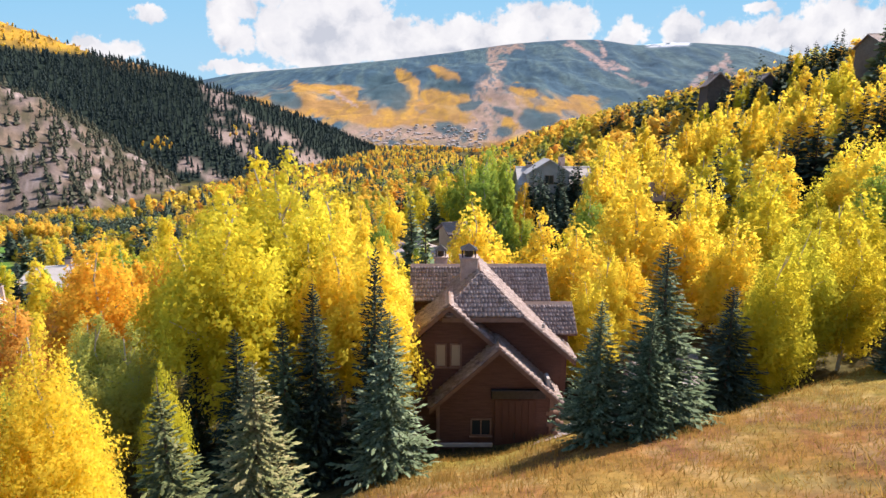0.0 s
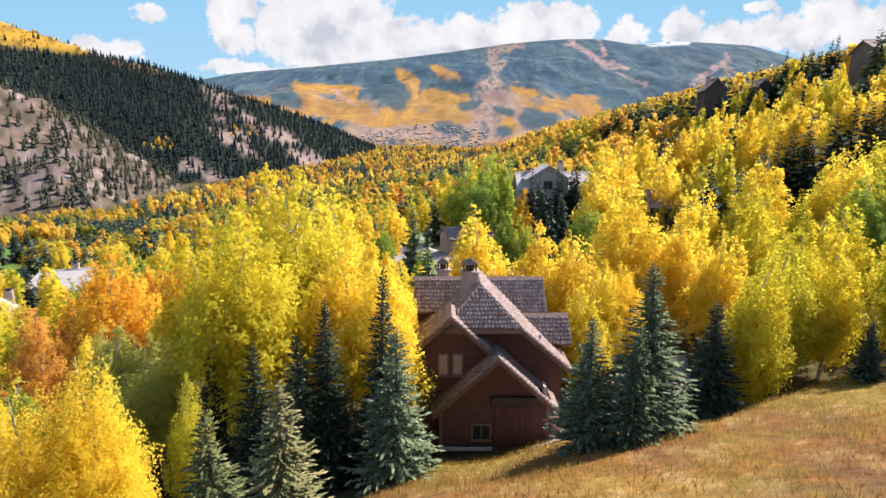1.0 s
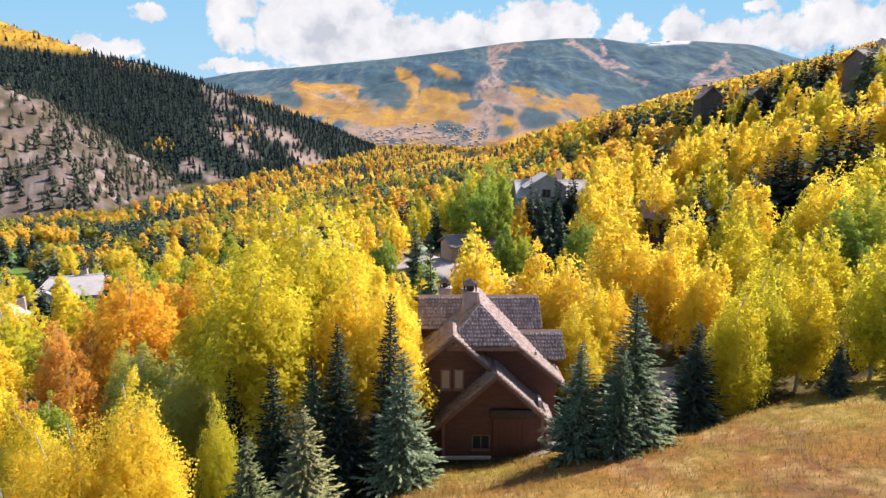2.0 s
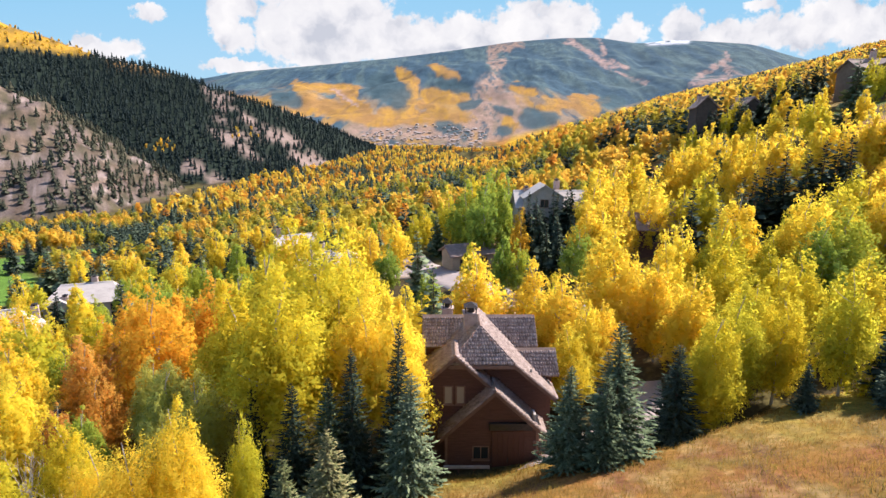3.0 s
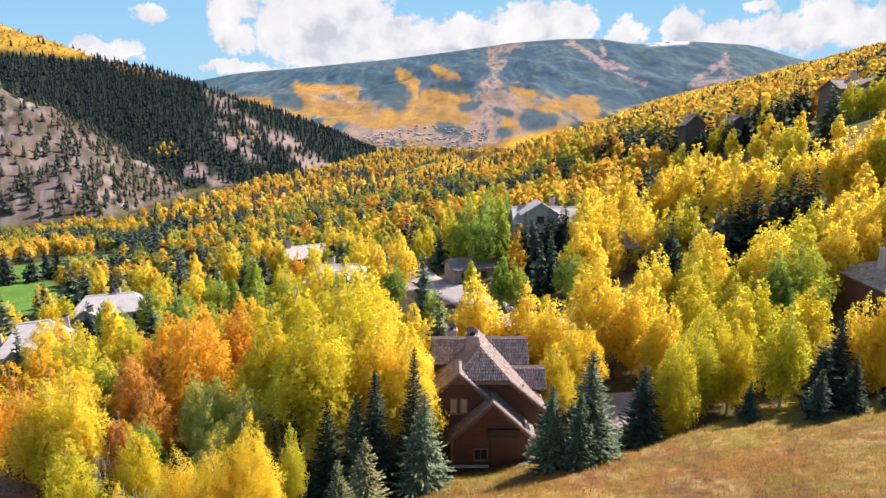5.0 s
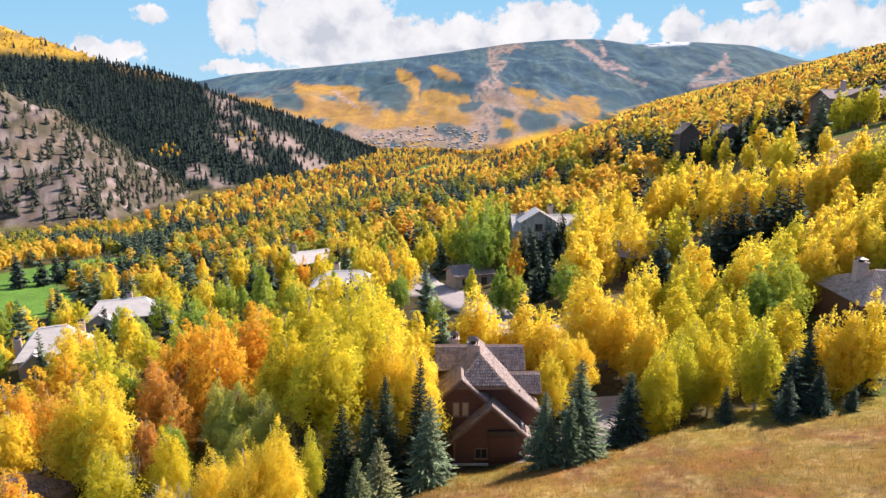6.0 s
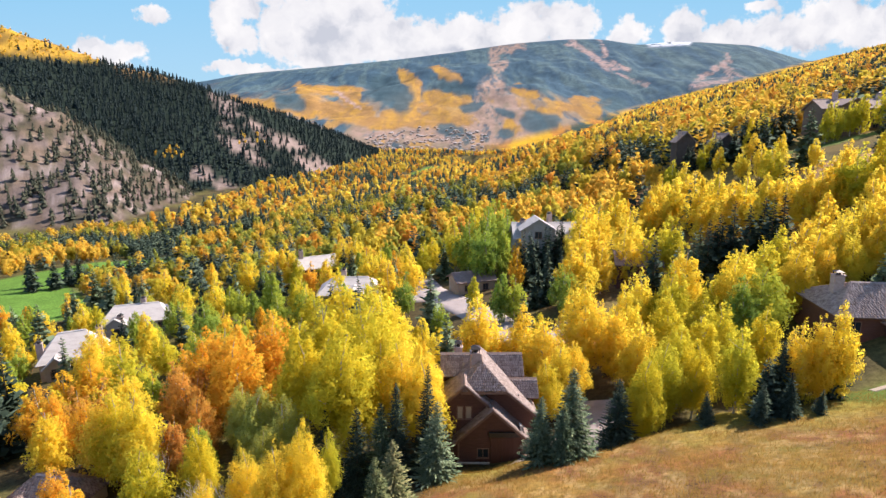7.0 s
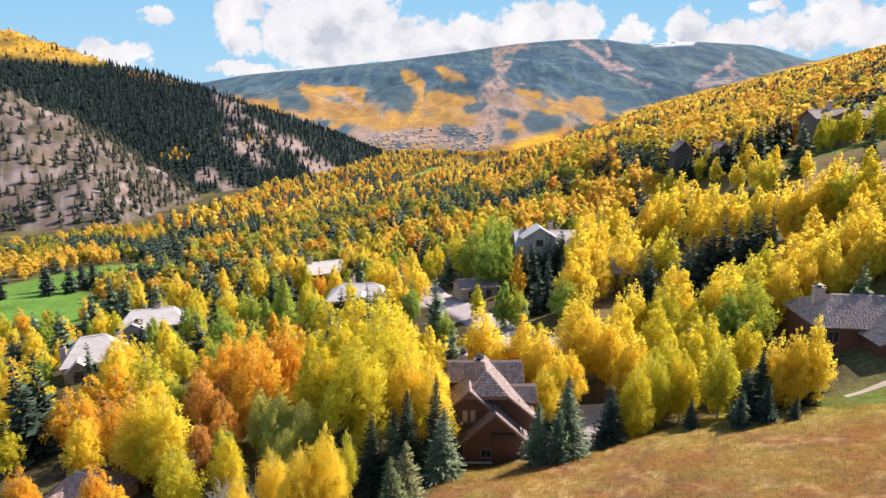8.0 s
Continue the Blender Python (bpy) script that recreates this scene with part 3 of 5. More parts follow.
    mt = blend(mt, (0.36, 0.20, 0.05), low * smooth_step(0.52, 0.60, fractal(x / 50 + 3, y / 260, 57)) * 0.8)
    # the knolls' blue holds the same haze, and the stands' gold is dulled for it
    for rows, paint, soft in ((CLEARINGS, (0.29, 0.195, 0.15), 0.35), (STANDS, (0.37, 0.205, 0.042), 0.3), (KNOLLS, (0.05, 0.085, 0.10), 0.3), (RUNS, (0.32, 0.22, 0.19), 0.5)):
        w = np.max([streak(uu, ee, *r, soft) for r in rows], axis=0)
        if rows is STANDS:
            mt = blend(mt, (0.27, 0.15, 0.06), w)
            w = w * (1 - 0.8 * smooth_step(0.50, 0.60, broken)) * (1 - 0.5 * smooth_step(0.52, 0.6, fractal(x / 14, y / 75, 65)))
        mt = blend(mt, paint, w * (0.92 - 0.7 * smooth_step(0.54, 0.62, fractal(x / 9, y / 50, 67)) * (rows is not KNOLLS)))
    mt = blend(mt, (0.62, 0.62, 0.65), streak(u, e, 0.358, 0.154, 0.425, 0.157, 0.0065, 0.5) * smooth_step(0.36, 0.5, fractal(x / 30, y / 60, 54)))
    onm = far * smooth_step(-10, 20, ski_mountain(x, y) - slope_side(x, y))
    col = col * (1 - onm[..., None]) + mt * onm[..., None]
    return col


az = np.radians(np.concatenate([np.arange(-180, -56, 4.0), np.arange(-56, 54, 0.2), np.arange(54, 180, 4.0)]))
rad = np.concatenate([[0.0], np.linspace(3, 60, 60), np.geomspace(61.5, 1500, 190), np.linspace(1512, 3960, 150), np.linspace(4020, 4880, 8)])
RR, AA = np.meshgrid(rad[1:], az, indexing="ij")
GX, GY = RR * np.sin(AA), RR * np.cos(AA) - 20
GZ = land(GX, GY)
nr, na = GX.shape
gv = np.concatenate([[(0.0, -20.0, float(land(0, -20)))], np.stack([GX, GY, GZ], -1).reshape(-1, 3)])
gi = 1 + np.arange(nr * na).reshape(nr, na)
nxt = np.roll(gi, -1, axis=1)
quads = np.stack([gi[:-1], gi[1:], nxt[1:], nxt[:-1]], -1).reshape(-1, 4)
hub = np.stack([np.zeros(na, int), gi[0], nxt[0], nxt[0]], -1)
me = bpy.data.meshes.new("ground")
me.from_pydata(gv.tolist(), [], [tuple(q) for q in quads.tolist()] + [tuple(q[:3]) for q in hub.tolist()])
colours = np.ones((len(gv), 4), np.float32)
colours[:, :3] = cover(gv[:, 0], gv[:, 1], gv[:, 2])
att = me.color_attributes.new("cover", "FLOAT_COLOR", "POINT")
att.data.foreach_set("color", colours.ravel())
me.polygons.foreach_set("use_smooth", np.ones(len(me.polygons), bool))

gm, gn, gb = material("ground_cover", 0.95)
gb.inputs["Specular IOR Level"].default_value = 0.05
ga = gn.nodes.new("ShaderNodeAttribute")
ga.attribute_name = "cover"
gpos = gn.nodes.new("ShaderNodeTexCoord")
prev = ga.outputs["Color"]
heights = None
for sc, amount in ((1.6, 0.5), (0.11, 0.25), (0.02, 0.22)):
    no = gn.nodes.new("ShaderNodeTexNoise")
    no.inputs["Scale"].default_value = sc
    no.inputs["Detail"].default_value = 8
    no.inputs["Roughness"].default_value = 0.7
    gn.links.new(gpos.outputs["Object"], no.inputs["Vector"])
    mr = gn.nodes.new("ShaderNodeMapRange")
    mr.inputs["From Min"].default_value, mr.inputs["From Max"].default_value = 0.3, 0.7
    mr.inputs["To Min"].default_value, mr.inputs["To Max"].default_value = 1 - amount, 1 + amount
    gn.links.new(no.outputs["Fac"], mr.inputs["Value"])
    mul = gn.nodes.new("ShaderNodeVectorMath")
    mul.operation = "SCALE"
    gn.links.new(prev, mul.inputs[0])
    gn.links.new(mr.outputs[0], mul.inputs["Scale"])
    prev = mul.outputs[0]
    heights = heights or no.outputs["Fac"]
gn.links.new(prev, gb.inputs["Base Color"])
gbp = gn.nodes.new("ShaderNodeBump")
gbp.inputs["Strength"].default_value = 0.3
gbp.inputs["Distance"].default_value = 0.12
gn.links.new(heights, gbp.inputs["Height"])
gn.links.new(gbp.outputs[0], gb.inputs["Normal"])
me.materials.append(gm)
ground = tagged(new("ground", me), "mountain valley ground with golden meadow, woods, rock and fairways", "ground", "", "structure")


# ---- trees near the house, one by one ----
def grove(kind, tint, rows, fine=True):
    for x, y, h, w in rows:
        tree(kind, tint, x, y, h, w, fine)


def grove_to(kind, tint, rows):
    """Near trees: place, height of the tip, breadth."""
    for x, y, top, w in rows:
        tree_to(kind, tint, x, y, top, w)


# spruces round the house and along the meadow's edge
grove_to("spruce", "blue", ((-2.65, 22.9, 11.3, 1.3), (-7.6, 24.0, 10.6, 1.15), (9.7, 22.4, 14.6, 1.45), (8.4, 20.8, 12.2, 1.1), (6.8, 22.3, 12.2, 1.3)))
grove_to("spruce", "tan", ((-6.3, 11.3, 13.4, 1.3), (-5.7, 14.6, 12.6, 1.35)))
grove_to("spruce", "dark", ((-3.6, 25.2, 13.9, 0.75), (-6.3, 24.6, 12.3, 0.95), (-10.0, 24.0, 10.1, 1.0), (-13.5, 27.0, 8.5, 0.9), (15.4, 27.4, 11.2, 1.5)))
grove("spruce", "dark", ((27.5, 24.5, 4.2, 1.2), (23.6, 26.6, 3.6, 1.2), (30.3, 24.8, 4.6, 1.2), (33.0, 24.6, 2.6, 1.1), (31.5, 28.5, 7.5, 1.2)))
# aspens
grove_to("aspen", "gold", ((-12.7, 15.7, 13.6, 0.85), (-14.6, 14.6, 12.6, 0.8), (-3.9, 28.4, 14.4, 0.95), (-6.2, 31.0, 14.4, 0.9), (-8.4, 34.5, 13.2, 0.85), (3.0, 47.4, 14.2, 1.1), (8.6, 46.5, 12.6, 1.1), (10.6, 42.3, 12.6, 1.05), (13.4, 38.2, 11.0, 1.1), (9.6, 34.8, 10.0, 0.95), (11.6, 37.0, 11.4, 0.9), (16.9, 46.4, 16.4, 1.1), (19.8, 42.6, 13.6, 1.0), (26.3, 53.0, 16.0, 0.95), (22.6, 47.6, 15.2, 1.0), (-41.5, 37.0, 6.0, 1.0), (-43.0, 44.0, 5.0, 1.0), (-3.6, 33.0, 12.6, 0.8)))
grove_to("aspen", "lime", ((-12.2, 29.2, 16.4, 1.0), (-10.4, 36.5, 18.2, 0.95), (-10.2, 33.5, 13.2, 1.0), (-10.8, 49.2, 15.6, 1.15), (-14.3, 44.8, 17.8, 1.0), (-17.5, 36.0, 13.6, 1.0), (-15.8, 40.6, 15.6, 0.95), (29.9, 51.4, 16.8, 1.1), (18.3, 28.8, 13.4, 0.88), (20.9, 31.4, 14.4, 0.9), (24.0, 34.0, 14.4, 1.1), (27.7, 29.2, 16.6, 0.85), (24.6, 31.6, 13.6, 1.0), (-39.2, 35.6, 6.4, 0.9), (-20.0, 44.0, 12.6, 1.0)))
grove("aspen", "gold", ((-36.5, 34.5, 14.0, 0.85), (-60.0, 62.0, 14.5, 1.1), (-65.0, 72.0, 12.5, 1.0), (-50.0, 38.0, 11.0, 1.0), (33.2, 28.6, 9.4, 0.72), (37.4, 29.2, 10.4, 0.75), (38.0, 50.0, 13.0, 1.0), (33.0, 54.0, 13.5, 1.0), (21.0, 39.0, 10.0, 1.0)))
grove("aspen", "olive", ((-22.0, 33.0, 11.0, 1.05), (-18.4, 30.0, 10.6, 1.0), (-25.5, 36.5, 10.5, 0.95), (-20.0, 27.0, 9.0, 0.9)))
grove("aspen", "green", ((36.5, 45.5, 10.5, 1.1), (40.0, 47.0, 11.0, 1.1), (-28.0, 31.0, 9.0, 0.9)))
grove("aspen", "lime", ((43.2, 53.6, 12.4, 1.1), (46.5, 56.5, 12.5, 1.0), (31.0, 40.0, 10.0, 1.0), (27.5, 37.0, 10.0, 1.0), (34.5, 37.0, 9.5, 1.0), (26.0, 43.0, 11.5, 1.0)))
grove("aspen", "orange", ((-28.6, 43.0, 15.5, 0.95), (-32.0, 48.0, 15.0, 1.0), (-27.0, 53.0, 14.5, 1.1), (-37.0, 52.0, 14.0, 1.0), (-47.0, 41.0, 10.5, 0.8), (-53.0, 43.0, 11.5, 0.8), (-52.0, 29.5, 9.0, 0.9)))
grove("aspen", "rust", ((-35.0, 42.5, 12.0, 1.0), (-31.0, 37.5, 9.5, 0.9), (-32.8, 34.4, 8.5, 0.8), (-33.0, 47.0, 10.0, 1.0), (-46.5, 47.0, 9.5, 0.9)))
grove("spruce", "dark", ((70.0, 137.5, 10, 1.0), (75.0, 135.0, 11, 1.0), (79.0, 133.0, 10, 1.0), (84.0, 132.5, 12, 1.0), (88.0, 135.0, 13, 1.0), (92.0, 137.0, 12, 1.0), (34.0, 31.0, 8.5, 1.2), (37.5, 30.0, 7.5, 1.2), (29.5, 27.0, 6.0, 1.2)), False)
# behind the meadow house and up the slope
grove("aspen", "gold", ((35.2, 28.4, 9.6, 0.7),))
grove("aspen", "gold", ((47.2, 49.6, 8.5, 0.9), (50.4, 50.6, 9.0, 0.9), (53.8, 50.9, 9.0, 0.9), (57.3, 51.0, 9.0, 0.9), (64.6, 46.4, 9.0, 0.9)))
grove("spruce", "dark", ((17.0, 84.0, 9.0, 0.9), (19.6, 86.0, 9.5, 0.9), (21.6, 83.5, 8.5, 0.9), (18.2, 80.0, 8.0, 0.9), (22.6, 88.0, 9.0, 0.9), (15.6, 79.0, 7.0, 0.9)), False)
grove("spruce", "dark", ((66.5, 141.0, 9.5, 1.1), (69.0, 139.5, 10.5, 1.1), (74.5, 140.5, 9.0, 1.1), (78.0, 139.0, 7.0, 1.2), (82.5, 139.5, 5.0, 1.1), (86.5, 140.0, 9.5, 1.1), (87.0, 143.0, 13.0, 1.0)), False)
grove("aspen", "lime", ((111.0, 133.5, 11.5, 0.8), (114.0, 134.0, 11.0, 0.8), (126.5, 134.0, 12.0, 0.9), (64.0, 137.0, 11.0, 0.9), (72.0, 136.5, 9.0, 0.8)), False)
grove("spruce", "dark", ((-150.0, 166.0, 14.0, 1.0), (-145.5, 171.0, 12.0, 1.0), (-156.0, 173.0, 13.0, 1.0), (-140.5, 178.0, 13.0, 1.0), (-163.0, 160.0, 10.0, 1.0), (-148.0, 182.0, 12.0, 1.0)), False)
grove("aspen", "orange", ((13.6, 90.0, 11.5, 0.7),), False)
grove("aspen", "gold", ((46.5, 51.0, 10.5, 1.0), (50.0, 53.0, 11.0, 1.05), (53.6, 53.6, 11.5, 1.0), (57.2, 54.6, 11.0, 1.05), (61.0, 55.4, 11.0, 1.0), (64.6, 50.0, 10.0, 1.0)))
grove("aspen", "gold", ((48.2, 56, 11, 0.95), (51.9, 58, 11, 0.95), (55.0, 60, 10.5, 0.95), (58.5, 64, 11.0, 0.95), (60.0, 60, 9.5, 0.95), (64.0, 62, 10, 0.95), (63.4, 57, 9, 0.95), (67.0, 65, 10.0, 1.0), (70.0, 62, 9.0, 1.0), (56.0, 55, 10.0, 1.0), (74.0, 67, 10.0, 1.0), (59.0, 51, 10, 1.0), (62.5, 52, 10, 1.0), (66.5, 54, 10, 1.0), (71.0, 57, 10, 1.0), (63.5, 48, 10, 1.0), (68.0, 49.5, 10, 1.0), (73, 53, 10, 1.0)), False)
grove_to("aspen", "lime", ((39.6, 54, 17.0, 1.0), (43.4, 58, 18.0, 1.0), (44.0, 52, 16.0, 1.0), (32.0, 46, 14.0, 1.0), (34.8, 50, 15.0, 1.0)))
grove("aspen", "lime", ((103.0, 131.5, 11.5, 0.8), (106.0, 132.5, 11.0, 0.8), (118.0, 130.5, 12.5, 0.9), (121.0, 131.5, 12.0, 0.9), (86.0, 137.0, 11.0, 0.9), (76.0, 139.0, 9.0, 0.7), (90.0, 139.0, 12.0, 0.9)), False)
grove_to("aspen", "gold", ((-17.4, 17.2, 10.8, 0.75), (-19.6, 13.5, 10.5, 0.8)))
grove_to("aspen", "lime", ((-12.0, 21.2, 9.8, 0.5), (-25.5, 26.0, 7.0, 0.8)))
grove("aspen", "lime", ((-30.5, 24.5, 10.5, 0.85),))
grove("aspen", "orange", ((-35.0, 21.0, 10.0, 0.85), (-40.0, 25.5, 10.0, 0.8)))
grove("spruce", "dark", ((18.5, 98.5, 8.0, 0.9), (21.5, 97.0, 8.6, 0.9), (24.2, 98.0, 8.4, 0.9), (96.0, 141.0, 14.0, 0.9), (100.0, 144.0, 15.0, 0.9), (128.0, 146.0, 15.0, 0.9)), False)


def bare_shrub(x, y, h, seed):
    """A leafless many-stemmed shrub: stems that fork into thin twigs."""
    r = random.Random(seed)
    t = thing("bare_shrub", Matrix.Translation((x, y, float(land(x, y)))), "leafless grey-brown shrub with thin forked stems", "shrub", "bare shrubs")
    for s in range(9):
        v, f = [], []
        a, lean = r.uniform(0, 6.28), r.uniform(0.08, 0.34)
        tip = Vector((math.cos(a) * lean * h, math.sin(a) * lean * h, h * r.uniform(0.7, 1.0)))
        mid = tip * 0.5 + Vector((r.uniform(-0.2, 0.2), r.uniform(-0.2, 0.2), 0.1))
        tube(v, f, [(0, 0, -0.3), mid * 0.5, mid, tip], [0.06, 0.05, 0.035, 0.008], 5)
        for k in range(9):
            q = mid.lerp(tip, r.uniform(-0.6, 0.85))
            e = q + Vector((r.uniform(-0.5, 0.5), r.uniform(-0.5, 0.5), r.uniform(0.3, 0.9))) * h * 0.16
            tube(v, f, [q, q.lerp(e, 0.5) + Vector((0, 0, 0.05)), e], [0.022, 0.015, 0.005], 4)
        part("stem", quick_mesh("stem", [tuple(p) for p in v], f, [BARK_PALE]), None, t)


for i, (x, y, h) in enumerate(((-21.4, 20.0, 8.5), (-22.6, 18.6, 8.0), (-20.2, 22.0, 7.5), (-23.6, 21.4, 7.0), (-24.6, 23.0, 6.5), (-33.6, 31.5, 7.0), (16.2, 58.0, 6.0), (17.0, 56.5, 5.0))):
    bare_shrub(x, y, h, 40 + i)


# ---- the timber house ----
SHAKE = surface("cedar_shakes", [(0.2, (0.10, 0.07, 0.06)), (0.42, (0.25, 0.185, 0.165)), (0.62, (0.38, 0.30, 0.275)), (0.85, (0.50, 0.42, 0.395))], 2.2, 0.9, 0.3, island=0.16)
CAPWOOD = surface("cap_shakes", [(0.25, (0.10, 0.065, 0.05)), (0.5, (0.20, 0.135, 0.11)), (0.8, (0.32, 0.23, 0.19))], 3.5, 0.9, 0.4, island=0.3)
SIDING = surface("stained_siding", [(0.25, (0.068, 0.032, 0.024)), (0.5, (0.118, 0.056, 0.041)), (0.8, (0.17, 0.082, 0.06))], 1.3, 0.75, 0.25, 6, (1, 1, 9))
FASCIA = surface("fascia_board", [(0.3, (0.13, 0.068, 0.046)), (0.7, (0.24, 0.14, 0.10))], 2.0, 0.75, 0.2)
DOORWOOD = surface("door_boards", [(0.3, (0.075, 0.032, 0.022)), (0.7, (0.12, 0.052, 0.035))], 1.5, 0.7, 0.2, 6, (8, 1, 1))
STONE = surface("chimney_stone", [(0.25, (0.24, 0.17, 0.14)), (0.5, (0.42, 0.31, 0.27)), (0.75, (0.54, 0.43, 0.38))], 2.6, 0.9, 0.6)
METAL = surface("dark_metal", [(0.3, (0.03, 0.026, 0.025)), (0.7, (0.075, 0.06, 0.055))], 5, 0.5, 0.1, 4, (1, 1, 1), 0.6)
PALEWOOD = surface("pale_rail", [(0.3, (0.32, 0.28, 0.25)), (0.7, (0.48, 0.43, 0.39))], 3, 0.8, 0.2)
GLASS, gln, glb = material("window_glass", 0.06)
glb.inputs["Base Color"].default_value = (0.035, 0.04, 0.045, 1)
glb.inputs["Specular IOR Level"].default_value = 0.8
glb.inputs["Metallic"].default_value = 0.25


BLIND, bln, blb = material("window_blind", 0.4)
blb.inputs["Base Color"].default_value = (0.36, 0.29, 0.21, 1)


def shakes(poly, seed, exposure=0.29, width=(0.13, 0.32), lift=1.0):
    """Rows of split shakes over a flat convex roof face; each one is a tapered slab with its own width and lift."""
    rng = random.Random(seed)
    P = [Vector(p) for p in poly]
    n = (P[1] - P[0]).cross(P[2] - P[0]).normalized()
    if n.z < 0:
        n = -n
    u = Vector((0, 0, 1)).cross(n).normalized()
    v = n.cross(u)
    q = [((p - P[0]).dot(u), (p - P[0]).dot(v)) for p in P]
    lo, hi = min(b for a, b in q), max(b for a, b in q)
    verts, faces = [], []
    row = lo
    while row < hi - 0.1:
        cut = []
        for (a0, b0), (a1, b1) in zip(q, q[1:] + q[:1]):
            m = row + 0.12
            if (b0 - m) * (b1 - m) < 0:
                cut.append(a0 + (a1 - a0) * (m - b0) / (b1 - b0))
        if len(cut) >= 2:
            a, end = min(cut), max(cut)
            while a < end - 0.04:
                w = min(rng.uniform(*width), end - a)
                d = row + rng.uniform(-0.02, 0.02)
                h0, h1 = lift * rng.uniform(0.092, 0.1), lift * rng.uniform(0.004, 0.012)
                top = min(d + exposure * 1.5, hi)
                base = len(verts)
                for aa in (a + 0.002, a + w - 0.002):
                    for bb, hh in ((d, 0.0), (d, h0), (top, h1), (top, 0.0)):
                        verts.append(P[0] + u * aa + v * bb + n * hh)
                faces += [(base + 1, base + 5, base + 6, base + 2), (base, base + 4, base + 5, base + 1), (base, base + 1, base + 2, base + 3), (base + 4, base + 7, base + 6, base + 5)]
                a += w
        row += exposure
    return np.array([tuple(p) for p in verts]), faces


def local(bm, base):
    bmesh.ops.translate(bm, vec=-Vector(base), verts=bm.verts)
    return bm


def roof_face(house, base, name, poly, seed, label="", thick=0.2, mats=None, exposure=0.31, width=(0.12, 0.3), lift=1.7):
    """A roof deck with its thickness and its own cover of shakes."""
    P = [Vector(p) for p in poly]
    n = (P[1] - P[0]).cross(P[2] - P[0]).normalized()
    if n.z < 0:
        n = -n
    deck = part(name, local(prism(P, -n * thick), base), (mats or (FASCIA, SHAKE))[0], house, label)
    v, f = shakes(poly, seed, exposure, width, lift) if exposure else ((), ())
    if len(f):
        sh = part("roof_cover", quick_mesh("roof_cover", v - np.array(base), f), (mats or (FASCIA, SHAKE))[1], deck, "rows of weathered wooden shakes", "stuff")
    return deck


def window(house, base, x0, z0, x1, z1, y, panes=2, frame_mat=None, out=0.06, glass=None):
    """A framed window in a wall that faces the meadow."""
    t = 0.08
    fr = part("window", local(boxes((x0, y - out, z0, x0 + t, y + 0.05, z1), (x1 - t, y - out, z0, x1, y + 0.05, z1), (x0 + t, y - out, z0, x1 - t, y + 0.05, z0 + t), (x0 + t, y - out, z1 - t, x1 - t, y + 0.05, z1)), base), frame_mat or FASCIA, house)
    w = (x1 - x0 - 2 * t) / panes
    for i in range(panes):
        a = x0 + t + i * w
        part("pane", local(boxes((a + 0.02, y - 0.02, z0 + t, a + w - 0.02, y + 0.0, z1 - t)), base), glass or GLASS, fr, "pane with a tan blind" if glass else "dark reflecting pane")
    for i in range(1, panes):
        part("mullion", local(boxes((x0 + t + i * w - 0.03, y - out, z0 + t, x0 + t + i * w + 0.03, y + 0.04, z1 - t)), base), frame_mat or FASCIA, fr)
    part("sill", local(boxes((x0 - 0.06, y - out - 0.08, z0 - 0.07, x1 + 0.06, y + 0.04, z0 - 0.003)), base), frame_mat or FASCIA, fr)
    return fr


def chimney(house, base, x0, y0, z0, x1, y1, z1, hood=0.75, mat=None):
    """A stone stack with a slab and a dark metal hood on posts."""
    st = part("chimney", local(boxes((x0, y0, z0, x1, y1, z1), bevel=0.04), base), mat or STONE, house, "stone chimney stack")
    part("slab", local(boxes((x0 - 0.08, y0 - 0.08, z1 + 0.003, x1 + 0.08, y1 + 0.08, z1 + 0.1), bevel=0.02), base), mat or STONE, st)
    if hood:
        cx, cy, w = (x0 + x1) / 2, (y0 + y1) / 2, min(x1 - x0, y1 - y0) * 0.4
        for sx in (-1, 1):
            for sy in (-1, 1):
                part("hood_post", local(boxes((cx + sx * w - 0.04, cy + sy * w - 0.04, z1 + 0.1, cx + sx * w + 0.04, cy + sy * w + 0.04, z1 + 0.1 + hood * 0.55)), base), METAL, st)
        bm = bmesh.new()
        bmesh.ops.create_cone(bm, cap_ends=True, segments=4, radius1=w * 1.9, radius2=0.05, depth=hood * 0.42, matrix=Matrix.Translation((cx, cy, z1 + 0.1 + hood * 0.76)) @ Matrix.Rotation(radians(45), 4, "Z"))
        part("hood", local(bm, base), METAL, st, "dark metal chimney hood")
        bm = bmesh.new()
        bmesh.ops.create_cone(bm, cap_ends=True, segments=12, radius1=w * 0.75, radius2=w * 0.7, depth=hood * 0.45, matrix=Matrix.Translation((cx, cy, z1 + 0.1 + hood * 0.225)))
        part("flue", local(bm, base), METAL, st)
    return st


HB = (2.3, 31.0, 0.6)
timber_house = thing("timber_house", Matrix.Translation(HB), "dark brown timber house with stepped gables and shake roofs", "house")


def gable_wall(name, x0, x1, cx, y, depth, z0, eave, ridge):
    return part(name, local(prism([(x0, y, z0), (x1, y, z0), (x1, y, eave), (cx, y, ridge), (x0, y, eave)], (0, depth, 0)), HB), SIDING, timber_house)


def pitch_at(x, cx, ridge, k):
    return ridge - k * abs(x - cx)


